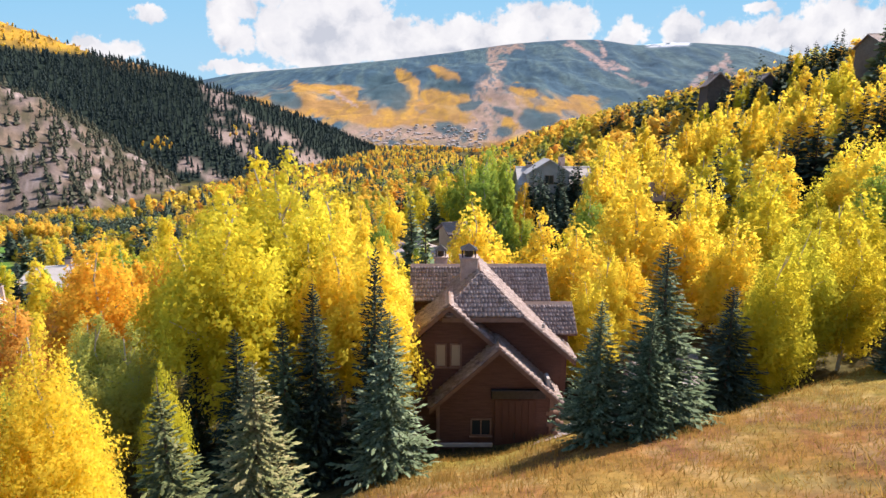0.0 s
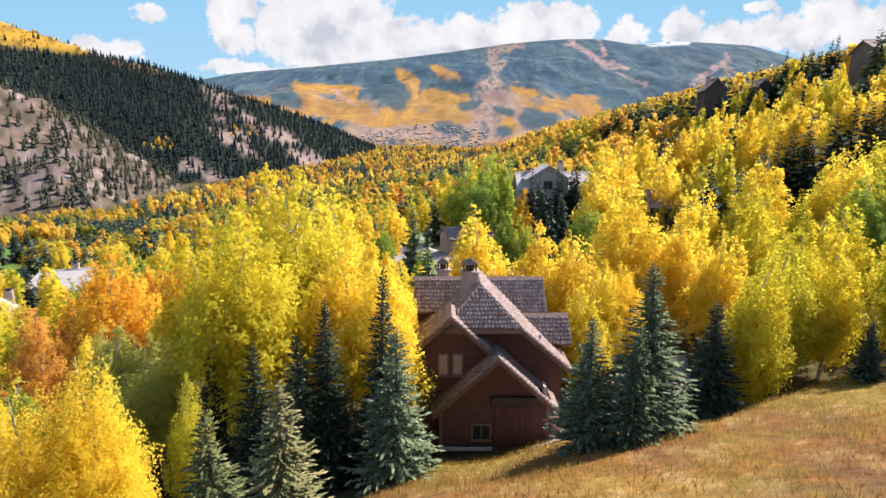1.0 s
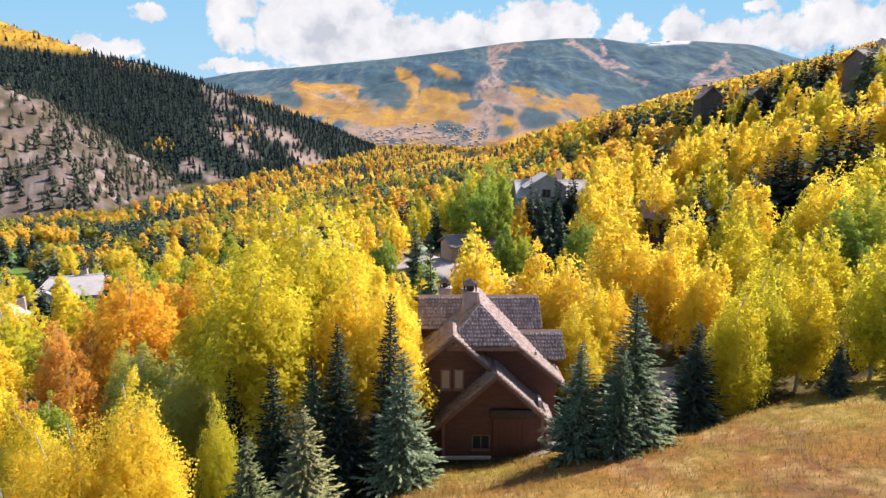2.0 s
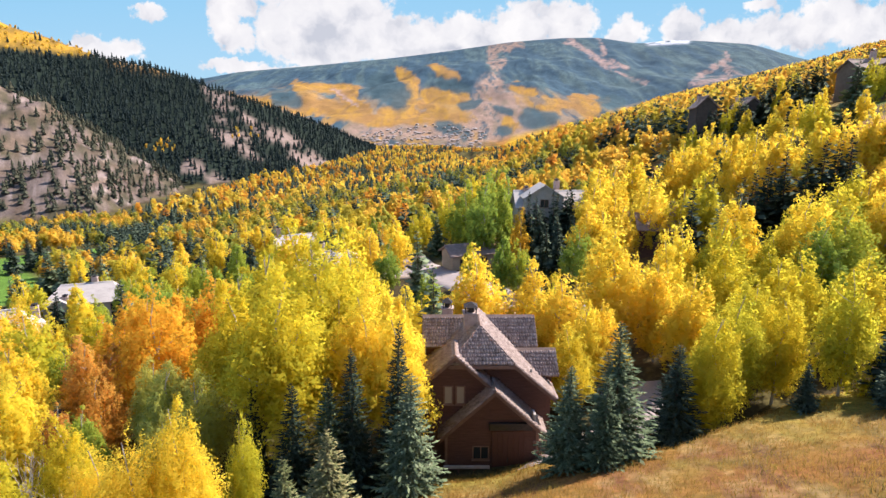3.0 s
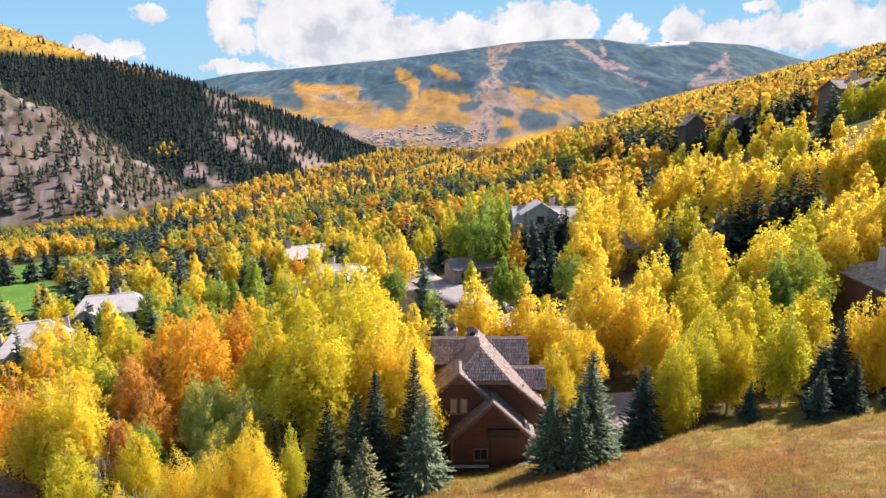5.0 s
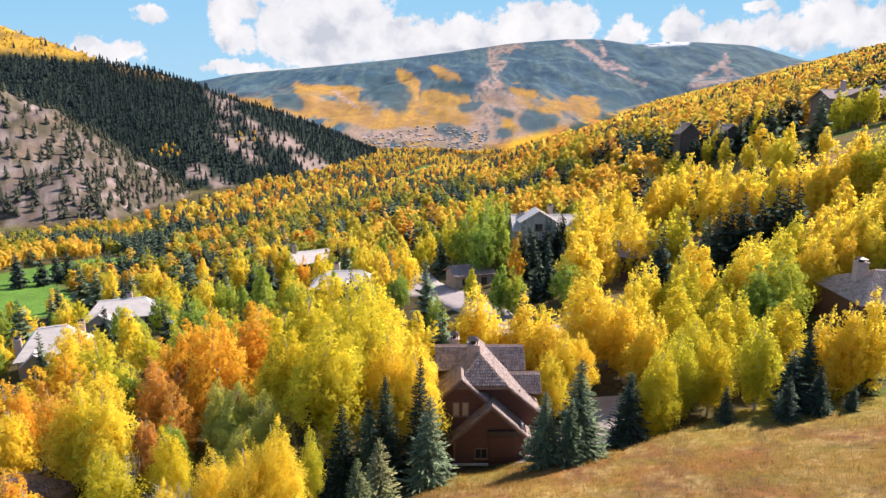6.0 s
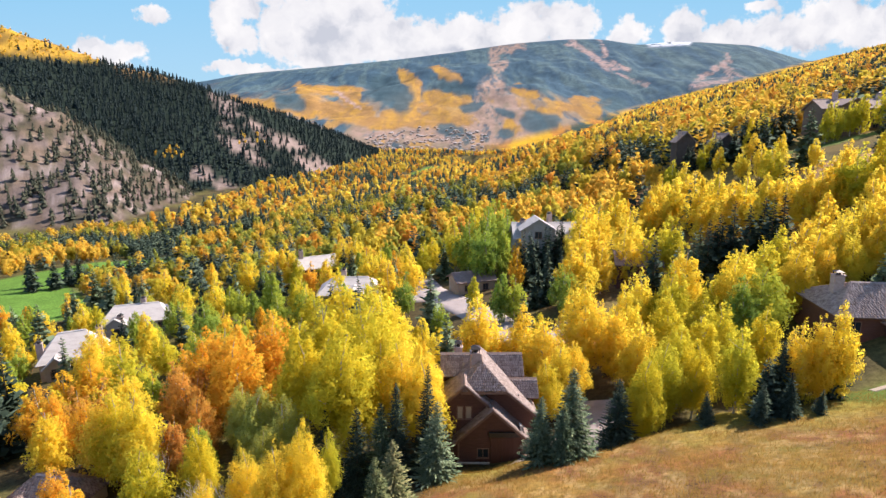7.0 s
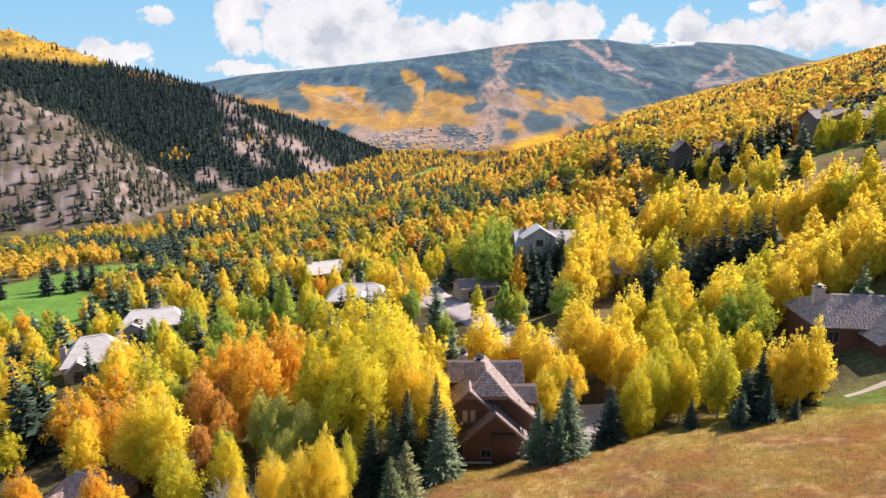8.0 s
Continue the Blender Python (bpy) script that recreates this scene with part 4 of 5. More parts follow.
part("wall", local(prism([(-1.9, 30.9, -0.6), (7.2, 30.9, -0.6), (7.2, 30.9, pitch_at(7.2, 2.3, 10.42, 0.87)), (4.3, 30.9, 8.66), (0.3, 30.9, 8.66), (-1.9, 30.9, pitch_at(-1.9, 2.3, 10.42, 0.87))], (0, 5.6, 0)), HB), SIDING, timber_house)
gable_wall("wall", -1.75, 2.95, 0.36, 29.9, 1.0, -0.6, pitch_at(2.95, 0.36, 9.18, 0.90), 9.18)
gable_wall("wall", -0.35, 6.45, 3.18, 29.2, 1.8, -0.6, pitch_at(6.45, 3.18, 6.94, 0.93), 6.94)
part("wall", local(boxes((-1.9, 34.6, -0.6, 6.4, 39.4, 8.2)), HB), SIDING, timber_house)
part("wall", local(boxes((5.0, 32.5, -0.6, 7.9, 34.9, 6.7)), HB), SIDING, timber_house)

zr = lambda x: 10.7 - 0.87 * abs(x - 2.3)
roof_face(timber_house, HB, "roof", [(2.3, 32.2, 10.7), (4.66, 29.8, 8.65), (7.8, 29.8, zr(7.8)), (7.8, 36.5, zr(7.8)), (2.3, 36.5, 10.7)], 1)
roof_face(timber_house, HB, "roof", [(2.3, 32.2, 10.7), (2.3, 36.5, 10.7), (-2.3, 36.5, zr(-2.3)), (-2.3, 31.0, zr(-2.3)), (-0.06, 29.8, 8.65)], 2)
roof_face(timber_house, HB, "roof", [(2.3, 32.2, 10.7), (-0.06, 29.8, 8.65), (4.66, 29.8, 8.65)], 3, "clipped gable hip with grey shakes")
zb = lambda x: 9.48 - 0.90 * abs(x - 0.36)
roof_face(timber_house, HB, "roof", [(0.36, 29.4, 9.48), (3.3, 29.4, zb(3.3)), (3.3, 31.6, zb(3.3)), (0.36, 32.6, 9.48)], 4)
roof_face(timber_house, HB, "roof", [(0.36, 29.4, 9.48), (0.36, 32.6, 9.48), (-2.2, 32.6, zb(-2.2)), (-2.2, 29.4, zb(-2.2))], 5)
zc = lambda x: 7.24 - 0.93 * abs(x - 3.18)
roof_face(timber_house, HB, "roof", [(3.18, 28.5, 7.24), (6.87, 28.5, zc(6.87)), (6.87, 30.9, zc(6.87)), (3.18, 30.9, 7.24)], 6)
roof_face(timber_house, HB, "roof", [(3.18, 28.5, 7.24), (3.18, 30.9, 7.24), (-0.8, 29.9, zc(-0.8)), (-0.8, 28.5, zc(-0.8))], 7)
roof_face(timber_house, HB, "roof", [(-2.2, 36, 10.2), (7.0, 36, 10.2), (7.0, 33.95, 8.3), (-2.2, 33.95, 8.3)], 8)
roof_face(timber_house, HB, "roof", [(-2.2, 36, 10.2), (7.0, 36, 10.2), (7.0, 40.2, 6.4), (-2.2, 40.2, 6.4)], 9)
roof_face(timber_house, HB, "roof", [(4.4, 33.7, 8.25), (8.35, 33.7, 8.25), (8.35, 31.95, 6.78), (6.9, 31.95, 6.78)], 10)
roof_face(timber_house, HB, "roof", [(4.4, 33.7, 8.25), (8.35, 33.7, 8.25), (8.35, 35.4, 6.78), (4.4, 35.4, 6.78)], 11)


def rake(points, y0, w=0.3):
    """A bargeboard down both sides of a gable, a little proud of the deck's edge."""
    for (xa, za), (xb, zb_) in zip(points, points[1:]):
        part("bargeboard", local(prism([(xa, y0, za), (xb, y0, zb_), (xb, y0, zb_ - w), (xa, y0, za - w)], (0, -0.06, 0)), HB), FASCIA, timber_house)


rake([(-2.2, zb(-2.2)), (0.36, 9.48), (3.3, zb(3.3))], 29.39)
rake([(-0.8, zc(-0.8)), (3.18, 7.24), (6.87, zc(6.87))], 28.49)
rake([(4.66, 8.65), (7.8, zr(7.8))], 29.79)
part("bargeboard", local(boxes((-0.06, 29.72, 8.36, 4.66, 29.79, 8.63)), HB), FASCIA, timber_house)
# ridge caps
for a, b in (((2.3, 32.1, 10.72), (2.3, 36.5, 10.72)), ((0.36, 29.4, 9.5), (0.36, 32.0, 9.5)), ((3.18, 28.5, 7.26), (3.18, 29.85, 7.26)), ((-2.2, 36, 10.22), (7.0, 36, 10.22)), ((4.6, 33.7, 8.27), (8.35, 33.7, 8.27)), ((2.3, 32.2, 10.72), (4.66, 29.8, 8.68)), ((2.3, 32.2, 10.72), (0.9, 30.78, 9.5))):
    a, b = Vector(a), Vector(b)
    d = (b - a).normalized()
    s = d.cross(Vector((0, 0, 1))).normalized() * 0.17
    up = s.cross(d).normalized()
    up = up if up.z > 0 else -up
    part("ridge_cap", local(prism([a + s - up * 0.07, a + up * 0.11, a - s - up * 0.07], b - a), HB), CAPWOOD, timber_house)
window(timber_house, HB, -0.48, 5.55, 0.22, 7.0, 29.9, 1, None, 0.06, BLIND)
window(timber_house, HB, 0.40, 5.55, 1.10, 7.0, 29.9, 1, None, 0.06, BLIND)
window(timber_house, HB, 1.62, 1.5, 2.85, 2.6, 29.2, 2)
# lower storey: boarded double door under a dark lintel, pale rail, corner boards and a log end stack
door = part("door", local(boxes((3.02, 29.08, -0.3, 5.4, 29.18, 3.9)), HB), DOORWOOD, timber_house, "reddish boarded door")
for i in range(6):
    part("board", local(boxes((3.07 + 0.385 * i, 29.04, -0.25, 3.07 + 0.385 * i + 0.36, 29.077, 3.85), bevel=0.008), HB), DOORWOOD, door)
part("handle", local(boxes((4.16, 28.96, 1.4, 4.22, 29.037, 1.75)), HB), METAL, door)
part("lintel", local(boxes((2.8, 28.95, 3.95, 5.95, 29.19, 4.5), bevel=0.03), HB), METAL, timber_house, "dark timber lintel")
part("rail", local(boxes((-0.5, 28.75, 1.0, 2.9, 28.9, 1.22), bevel=0.02), HB), PALEWOOD, timber_house, "pale weathered rail")
for x in (-0.44, 0.6, 1.75, 2.83):
    part("post", local(boxes((x - 0.06, 28.77, -0.4, x + 0.06, 28.88, 0.997)), HB), SIDING, timber_house)
for x in (-0.3, 6.35):
    part("corner_board", local(boxes((x - 0.1, 29.12, -0.3, x + 0.1, 29.197, zc(x) - 0.35)), HB), FASCIA, timber_house)
for z in range(9):
    bm = bmesh.new()
    bmesh.ops.create_cone(bm, cap_ends=True, segments=10, radius1=0.18, radius2=0.17, depth=1.0, matrix=Matrix.Translation((6.6 + 0.06 * math.sin(z * 2.1), 29.3, 0.1 + 0.35 * z)) @ Matrix.Rotation(radians(90), 4, "X" if z % 2 else "Y"))
    part("log_end", local(bm, HB), FASCIA, timber_house)
chimney(timber_house, HB, 1.1, 33.1, 8.5, 2.18, 34.1, 11.3, 0.85)
chimney(timber_house, HB, -0.6, 36.6, 8.6, 0.3, 37.4, 10.55, 0.8)
part("vent_pipe", local(boxes((5.9, 30.6, 7.2, 6.05, 30.75, 7.95), bevel=0.03), HB), PALEWOOD, timber_house, "pale roof vent pipe")
part("gutter_board", local(boxes((5.95, 28.8, 4.5, 6.13, 29.6, 5.3), bevel=0.02), HB), PALEWOOD, timber_house, "pale plank leaning on the roof")


# ---- neighbouring houses ----
ROOF_GREY = surface("pale_shingle", [(0.25, (0.32, 0.28, 0.26)), (0.5, (0.44, 0.395, 0.37)), (0.8, (0.54, 0.49, 0.46))], 0.5, 0.8, 0.3, 8, (1, 1, 5))
ROOF_BROWN = surface("brown_shingle", [(0.25, (0.15, 0.10, 0.085)), (0.5, (0.25, 0.18, 0.155)), (0.8, (0.36, 0.28, 0.25))], 1.6, 0.85, 0.3)
STUCCO = surface("tan_stucco", [(0.3, (0.30, 0.23, 0.17)), (0.7, (0.44, 0.35, 0.27))], 0.8, 0.9, 0.15)
STUCCO_GREY = surface("grey_stucco", [(0.3, (0.26, 0.24, 0.22)), (0.7, (0.38, 0.36, 0.33))], 0.8, 0.9, 0.15)
ASPHALT = surface("pinkish_grey_paving", [(0.3, (0.25, 0.21, 0.20)), (0.7, (0.38, 0.32, 0.31))], 0.6, 0.9, 0.1)
TAN_STONE = surface("tan_stone", [(0.3, (0.12, 0.085, 0.06)), (0.7, (0.22, 0.165, 0.12))], 1.2, 0.9, 0.4)
DARKWOOD = surface("dark_wood", [(0.3, (0.045, 0.034, 0.03)), (0.7, (0.09, 0.07, 0.06))], 1.2, 0.85, 0.3)
clear_spots = []


def neighbour(x, y, turn, w, d, eave, pitch, wall, roof, label, gables=(), stacks=(), hip=0.0, base=None, windows=True, near=False, name="house"):
    """A house with its ridge along its own x axis. gables: (offset, width, reach, eave height); stacks: (x, y, top height)."""
    z = (float(land(x, y)) if base is None else base) - 0.3
    ob = thing(name, pose(x, y, z, 0, 0, turn), label, "house", "neighbouring houses")
    clear_spots.append((x, y, 0.5 * max(w, d) + 2.0))
    o = (0, 0, 0)
    h, ridge, ov = d / 2, eave + pitch * d / 2, 0.6
    if hip:
        bm = boxes((-w / 2, -h, -1.5, w / 2, h, eave))
    else:
        bm = prism([(-w / 2, -h, -1.5), (-w / 2, h, -1.5), (-w / 2, h, eave), (-w / 2, 0, ridge - 0.1), (-w / 2, -h, eave)], (w, 0, 0))
    part("wall", bm, wall, ob)
    zl = eave - pitch * ov + 0.15
    e = w / 2 + ov
    r = w / 2 + ov - hip
    for s in (-1, 1):
        roof_face(ob, o, "roof", [(-r, 0, ridge + 0.15), (r, 0, ridge + 0.15), (e, s * (h + ov), zl), (-e, s * (h + ov), zl)], int(x * 7 + s) % 997, "", 0.22, (FASCIA if near else roof, roof), 0.3 if near else 0, (0.2, 0.5), 0.6)
        if hip:
            roof_face(ob, o, "roof", [(s * r, 0, ridge + 0.15), (s * e, -(h + ov), zl), (s * e, h + ov, zl)], int(y * 5 + s) % 997, "", 0.22, (FASCIA if near else roof, roof), 0.3 if near else 0, (0.2, 0.5), 0.6)
    part("ridge_cap", prism([(-r, -0.2, ridge + 0.15), (-r, 0, ridge + 0.32), (-r, 0.2, ridge + 0.15)], (2 * r, 0, 0)), roof, ob)
    for off, gw, reach, ge in gables:
        gr = ge + pitch * gw / 2
        f = -h - reach
        part("wall", prism([(off - gw / 2, f, -1.5), (off + gw / 2, f, -1.5), (off + gw / 2, f, ge), (off, f, gr - 0.1), (off - gw / 2, f, ge)], (0, reach + h, 0)), wall, ob)
        gl = ge - pitch * ov + 0.15
        for s in (-1, 1):
            roof_face(ob, o, "roof", [(off, f - ov, gr + 0.15), (off, 0.5, gr + 0.15), (off + s * (gw / 2 + ov), 0.5, gl), (off + s * (gw / 2 + ov), f - ov, gl)], int(off * 9 + s + x) % 997, "", 0.22, (FASCIA if near else roof, roof), 0.3 if near else 0, (0.2, 0.5), 0.6)
        if windows:
            window(ob, o, off - 0.9, ge - 2.2, off + 0.9, ge - 0.5, f, 2)
            window(ob, o, off - 1.1, 0.8, off + 1.1, 2.6, f, 3)
    if windows:
        n = max(2, int(w / 3.2))
        for i in range(n):
            cx = -w / 2 + (i + 0.5) * w / n
            if all(abs(cx - g[0]) > g[1] / 2 + 0.8 for g in gables):
                window(ob, o, cx - 0.7, eave - 2.3, cx + 0.7, eave - 0.8, -h, 2)
                if eave > 4.6:
                    window(ob, o, cx - 0.7, 0.7, cx + 0.7, 2.2, -h, 2)
    for sx, sy, top in stacks:
        chimney(ob, o, sx - 0.6, sy - 0.5, 1.0, sx + 0.6, sy + 0.5, top, 0.6)
    return ob


neighbour(23, 113, 0, 15, 9, 6.0, 0.62, STUCCO_GREY, ROOF_GREY, "grey stucco house with a tall gable and pale roof", ((-2.2, 8.0, 1.5, 8.2),), ((-5.2, 0, 9.4), (1.6, 1, 10.9)), base=3.6)
neighbour(71.6, 149, 78, 9, 5.2, 5.6, 1.0, DARKWOOD, ROOF_BROWN, "dark timber house with a steep brown roof", (), ((-1.0, 1.4, 8.4),), base=26.2)
neighbour(82.0, 146, 82, 9, 5.8, 5.4, 0.85, DARKWOOD, ROOF_BROWN, "dark timber house among tall spruces", ((2.0, 4.0, 2.6, 4.2),), ((2.6, 1.4, 8.2),), base=26.0)
neighbour(120, 143, -6, 26, 10, 6.4, 0.5, TAN_STONE, ROOF_BROWN, "wide tan stone house above a lawn", ((-5.5, 7, 2.0, 7.2), (6.5, 6, 1.5, 6.4)), ((-7.5, 0, 11.0), (5, 1, 10.5)))
neighbour(-81.5, 88, 28, 11.5, 9, 4.4, 0.95, STUCCO, ROOF_GREY, "tan house with a steep grey hipped roof", ((3.2, 4.2, 1.6, 4.0), (-2.8, 3.8, 1.2, 3.6)), ((-5.7, -1.5, 7.6), (4.6, 3.2, 8.0)), 3.8)
neighbour(-80.5, 111, 20, 15, 9, 5.0, 0.66, STUCCO_GREY, ROOF_GREY, "grey house with a pale hipped roof", ((-4.0, 6, 2.0, 4.6),), ((1.5, 0.5, 9.2), (-3.0, -5.4, 6.8)), 3.0)
neighbour(-45.5, 32.0, -12, 7.5, 6.5, 3.0, 0.62, STUCCO, ROOF_BROWN, "low house with a brown hipped shingle roof", ((-2.0, 4.5, 1.6, 2.6),), (), 2.4, near=True)
neighbour(-38, 39.5, 15, 7, 6, 3.0, 0.55, SIDING, ROOF_BROWN, "small reddish house under orange trees", (), ((1.5, 0, 5.8),), near=True)
neighbour(-24, 103, 4, 14, 9, 4.6, 0.58, STUCCO, ROOF_GREY, "tan house with a grey hipped roof and small gable", ((1.0, 6.5, 1.8, 4.2),), ((-1.8, 1.5, 8.6),), 3.5)
neighbour(-42, 143, 30, 12, 8, 5.4, 0.62, SIDING, ROOF_GREY, "reddish house with a pale roof between aspens", (), ((-4.5, 0, 10.2),))
neighbour(54.6, 43.5, -8, 18, 10, 3.4, 0.5, SIDING, SHAKE, "brown timber house with broad shake roofs by the meadow", ((0.5, 9.0, 4.0, 2.8),), ((-7.0, 0.2, 6.9), (5, 1, 7.2)), 4.0, base=10.3, near=True)
neighbour(36.5, 84, -10, 8, 6.5, 4.6, 0.6, SIDING, ROOF_BROWN, "small brown timber house among golden aspens", (), ((1.5, 0, 8.2),))
neighbour(4.5, 101, 20, 9, 6, 3.2, 0.45, STUCCO, ROOF_BROWN, "low brown house beside a paved court", (), ())


def strip(name, path, width, mat, label, lift=0.12, kind="structure"):
    """A paved way draped over the land, with a little thickness."""
    P = [Vector((x, y, 0)) for x, y in path]
    pts = []
    for a, b in zip(P, P[1:]):
        n = max(2, int((b - a).length / 1.5))
        pts += [a.lerp(b, i / n) for i in range(n)]
    pts.append(P[-1])
    v, f = [], []
    for i, p in enumerate(pts):
        d = (pts[min(i + 1, len(pts) - 1)] - pts[max(i - 1, 0)]).normalized()
        s = Vector((-d.y, d.x, 0)) * width / 2
        for k in (-1, -0.5, 0, 0.5, 1):
            q = p + s * k
            v.append((q.x, q.y, float(land(q.x, q.y)) + lift))
        for k in (-1, 1):
            q = p + s * k * 1.02
            v.append((q.x, q.y, float(land(q.x, q.y)) - 0.25))
        clear_spots.append((p.x, p.y, width / 2 + 1.2))
    for i in range(len(pts) - 1):
        a, b = 7 * i, 7 * i + 7
        for k in range(4):
            f.append((a + k, a + k + 1, b + k + 1, b + k))
        f.append((a + 5, a, b, b + 5))
        f.append((a + 4, a + 6, b + 6, b + 4))
    return tagged(new(name, quick_mesh(name, v, f, [mat])), label, "driveway", "", kind)


strip("driveway", [(6.6, 25.4), (7.6, 27.2), (10.0, 29.2), (13.0, 31.0), (15.0, 34.5), (16.5, 39.0)], 5.0, ASPHALT, "pale paved driveway beside the timber house")
strip("road", [(30, 58), (20, 60), (13, 62), (9, 68), (6, 78), (1, 90), (-6, 104), (-9, 118)], 7.5, ASPHALT, "pinkish-grey paved lane between the houses")
strip("driveway", [(-3, 98), (-9, 100), (-15, 99)], 9.0, ASPHALT, "pale paved court before a house")
strip("path", [(42, 30.0), (46, 30.6), (52, 31.2), (58, 31.0)], 0.9, STUCCO, "pale stone path along the lawn", 0.05)


# ---- woods at middle distance, tree by tree ----
grove("aspen", "gold", ((-99.4, 93, 12, 1.0), (-86.6, 72, 11, 1.0), (-98.6, 103, 11, 1.0), (-91.1, 105.9, 12, 1.0), (-95.7, 130.8, 13, 1.0), (-87, 137, 12, 1.0), (-71.5, 117.1, 11, 1.0), (-59.8, 109.9, 12, 1.0), (-58.4, 75.5, 13, 1.0), (-75.7, 58.8, 12, 1.0), (-59.7, 133.4, 14, 1.0), (-61.8, 159.1, 14, 1.0), (-52, 139.1, 13, 1.0), (-49.3, 139.2, 14, 1.0), (-33.2, 138.9, 13, 1.0), (-28.9, 139, 13, 1.0), (-32.4, 113.5, 11, 1.0), (-22.5, 118.2, 12, 1.0), (-13.8, 91.8, 12, 1.0), (-9.6, 96.5, 13, 1.0), (-76.7, 146.4, 11, 1.0),), False)
grove("aspen", "gold", ((30.7, 103.1, 14, 1.0), (21.6, 76.8, 13, 1.0), (34.4, 105.6, 15, 1.0), (40.6, 112, 16, 1.0), (37.9, 93.8, 14, 1.0), (28.5, 80.1, 11, 1.0), (24.2, 76, 11, 1.0), (47.7, 108.3, 14, 1.0), (53.9, 118.5, 14, 1.0), (53.7, 109.1, 14, 1.0), (58.6, 114.7, 14, 1.0), (54.9, 99.6, 14, 1.0), (56.7, 94.7, 14, 1.0), (56.3, 87, 13, 1.0), (58.5, 87, 13, 1.0), (59.4, 80.9, 13, 1.0), (61.6, 79, 13, 1.0), (63.7, 77.2, 12, 1.0), (65.7, 75.7, 12, 1.0), (68.4, 75.5, 12, 1.0),), False)
grove("aspen", "gold", ((33.3, 83.2, 13, 1.0), (30.0, 100.0, 15.5, 1.0), (27.4, 94.0, 13.0, 1.0), (33.0, 110.0, 16.0, 1.0)), False)
grove("spruce", "dark", ((18.4, 101.0, 12.0, 0.9), (21.6, 100.0, 12.8, 0.9), (24.4, 100.6, 11.8, 0.9)), False)
grove("aspen", "lime", ((-85.8, 103, 11, 1.0), (-50.8, 55.6, 14, 1.0), (-73.1, 60.4, 12, 1.0), (-59.2, 51.2, 9, 1.0), (-35.8, 97.6, 11, 1.0), (-27.3, 81, 11, 1.0), (7.3, 130.1, 17, 0.9), (1.0, 122, 15, 0.9), (4, 81.6, 8, 1.0), (38.5, 81.7, 11, 1.0), (42.1, 82.4, 13, 1.0), (69.5, 73.1, 12, 1.0), (73.1, 72.7, 12, 1.0), (-17.6, 91.2, 9, 1.0), (-7.1, 118.3, 10, 1.0),), False)
grove("aspen", "green", ((-51.1, 84.2, 12, 1.0), (-41.8, 99.8, 13, 1.0), (-30.8, 88, 11, 1.0), (12, 128, 19, 0.9), (7.6, 101.2, 17, 0.8), (11.7, 103.4, 15, 0.8), (4.2, 114, 17, 0.85), (9.6, 117, 18, 0.85), (14.6, 120, 17, 0.85), (8.4, 74.5, 10, 1.0), (11.1, 74.4, 9, 1.0), (-62.2, 96.9, 10, 1.0), (-10.1, 84.3, 10, 1.0), (-25, 96.6, 9, 1.0),), False)
grove("aspen", "orange", ((-59.6, 49, 11, 1.0), (-57.3, 57.3, 11, 1.0), (-41.3, 55.4, 11, 1.0), (-35, 58.7, 12, 1.0), (-38, 58.9, 11, 1.0), (-29.9, 54.8, 12, 1.0), (-0.8, 146, 8, 1.0), (-6.2, 145.1, 7, 1.0), (15.5, 104.6, 10, 1.0), (-61.1, 56.2, 10, 1.0),), False)
grove("aspen", "rust", ((-38.9, 47.5, 11, 1.0), (-35, 45.9, 10, 1.0), (-52.7, 46.9, 10, 1.0), (-33.7, 45.7, 9, 1.0), (-49.4, 47.8, 10, 1.0),), False)
grove("spruce", "dark", ((-67.1, 52.6, 16.5, 1.0), (-65.2, 47.4, 16.5, 1.0), (15.2, 90.6, 14.4, 0.7), (25.6, 105.4, 13.0, 0.85), (22.9, 105.0, 11.6, 0.85), (20.2, 104.2, 9.4, 0.9), (17.6, 93.5, 11.0, 0.8), (11.2, 62.5, 8.5, 1.0), (44.1, 70.7, 12.5, 1.0), (46.4, 72, 12.5, 1.0), (49.1, 72.1, 13.5, 1.0), (48.8, 67.3, 13.5, 1.0), (51.5, 68.9, 13.5, 1.0), (51.4, 65.3, 13.5, 1.0), (53.4, 65.6, 13.5, 1.0), (90.9, 142.2, 12, 1.0), (99, 150.9, 13, 1.0), (115.6, 173.5, 12, 1.0), (113.1, 162.7, 11, 1.0),), False)
grove("spruce", "blue", ((44.5, 83.6, 10.5, 1.0), (40.8, 69.7, 11.5, 1.0), (36.5, 65.3, 10.5, 1.0), (43.6, 72.6, 11.5, 1.0), (50.7, 118.9, 14, 1.0), (53.4, 44.6, 8.5, 1.0), (13, 53, 5.5, 1.0),), False)


# ---- woods filled in between, and far woods ----
taken = [(o.location.x, o.location.y, 3.4) for o in scene.objects if o.name.startswith(("aspen_tree", "spruce_tree"))]


def spots(rng, x0, x1, y0, y1, step, ok, reach=0.92, avoid=True):
    """Jittered places in a stretch of land, kept to the wedge that the camera sees."""
    out = []
    for gx in np.arange(x0, x1, step):
        for gy in np.arange(y0, y1, step):
            x, y = gx + rng.uniform(-0.45, 0.45) * step, gy + rng.uniform(-0.45, 0.45) * step
            if abs(x) > reach * (y + 34) or not ok(x, y):
                continue
            if avoid and any((x - a) ** 2 + (y - b) ** 2 < (r + 1.2) ** 2 for a, b, r in clear_spots):
                continue
            if avoid and any((x - a) ** 2 + (y - b) ** 2 < r * r for a, b, r in taken):
                continue
            out.append((x, y))
    return out


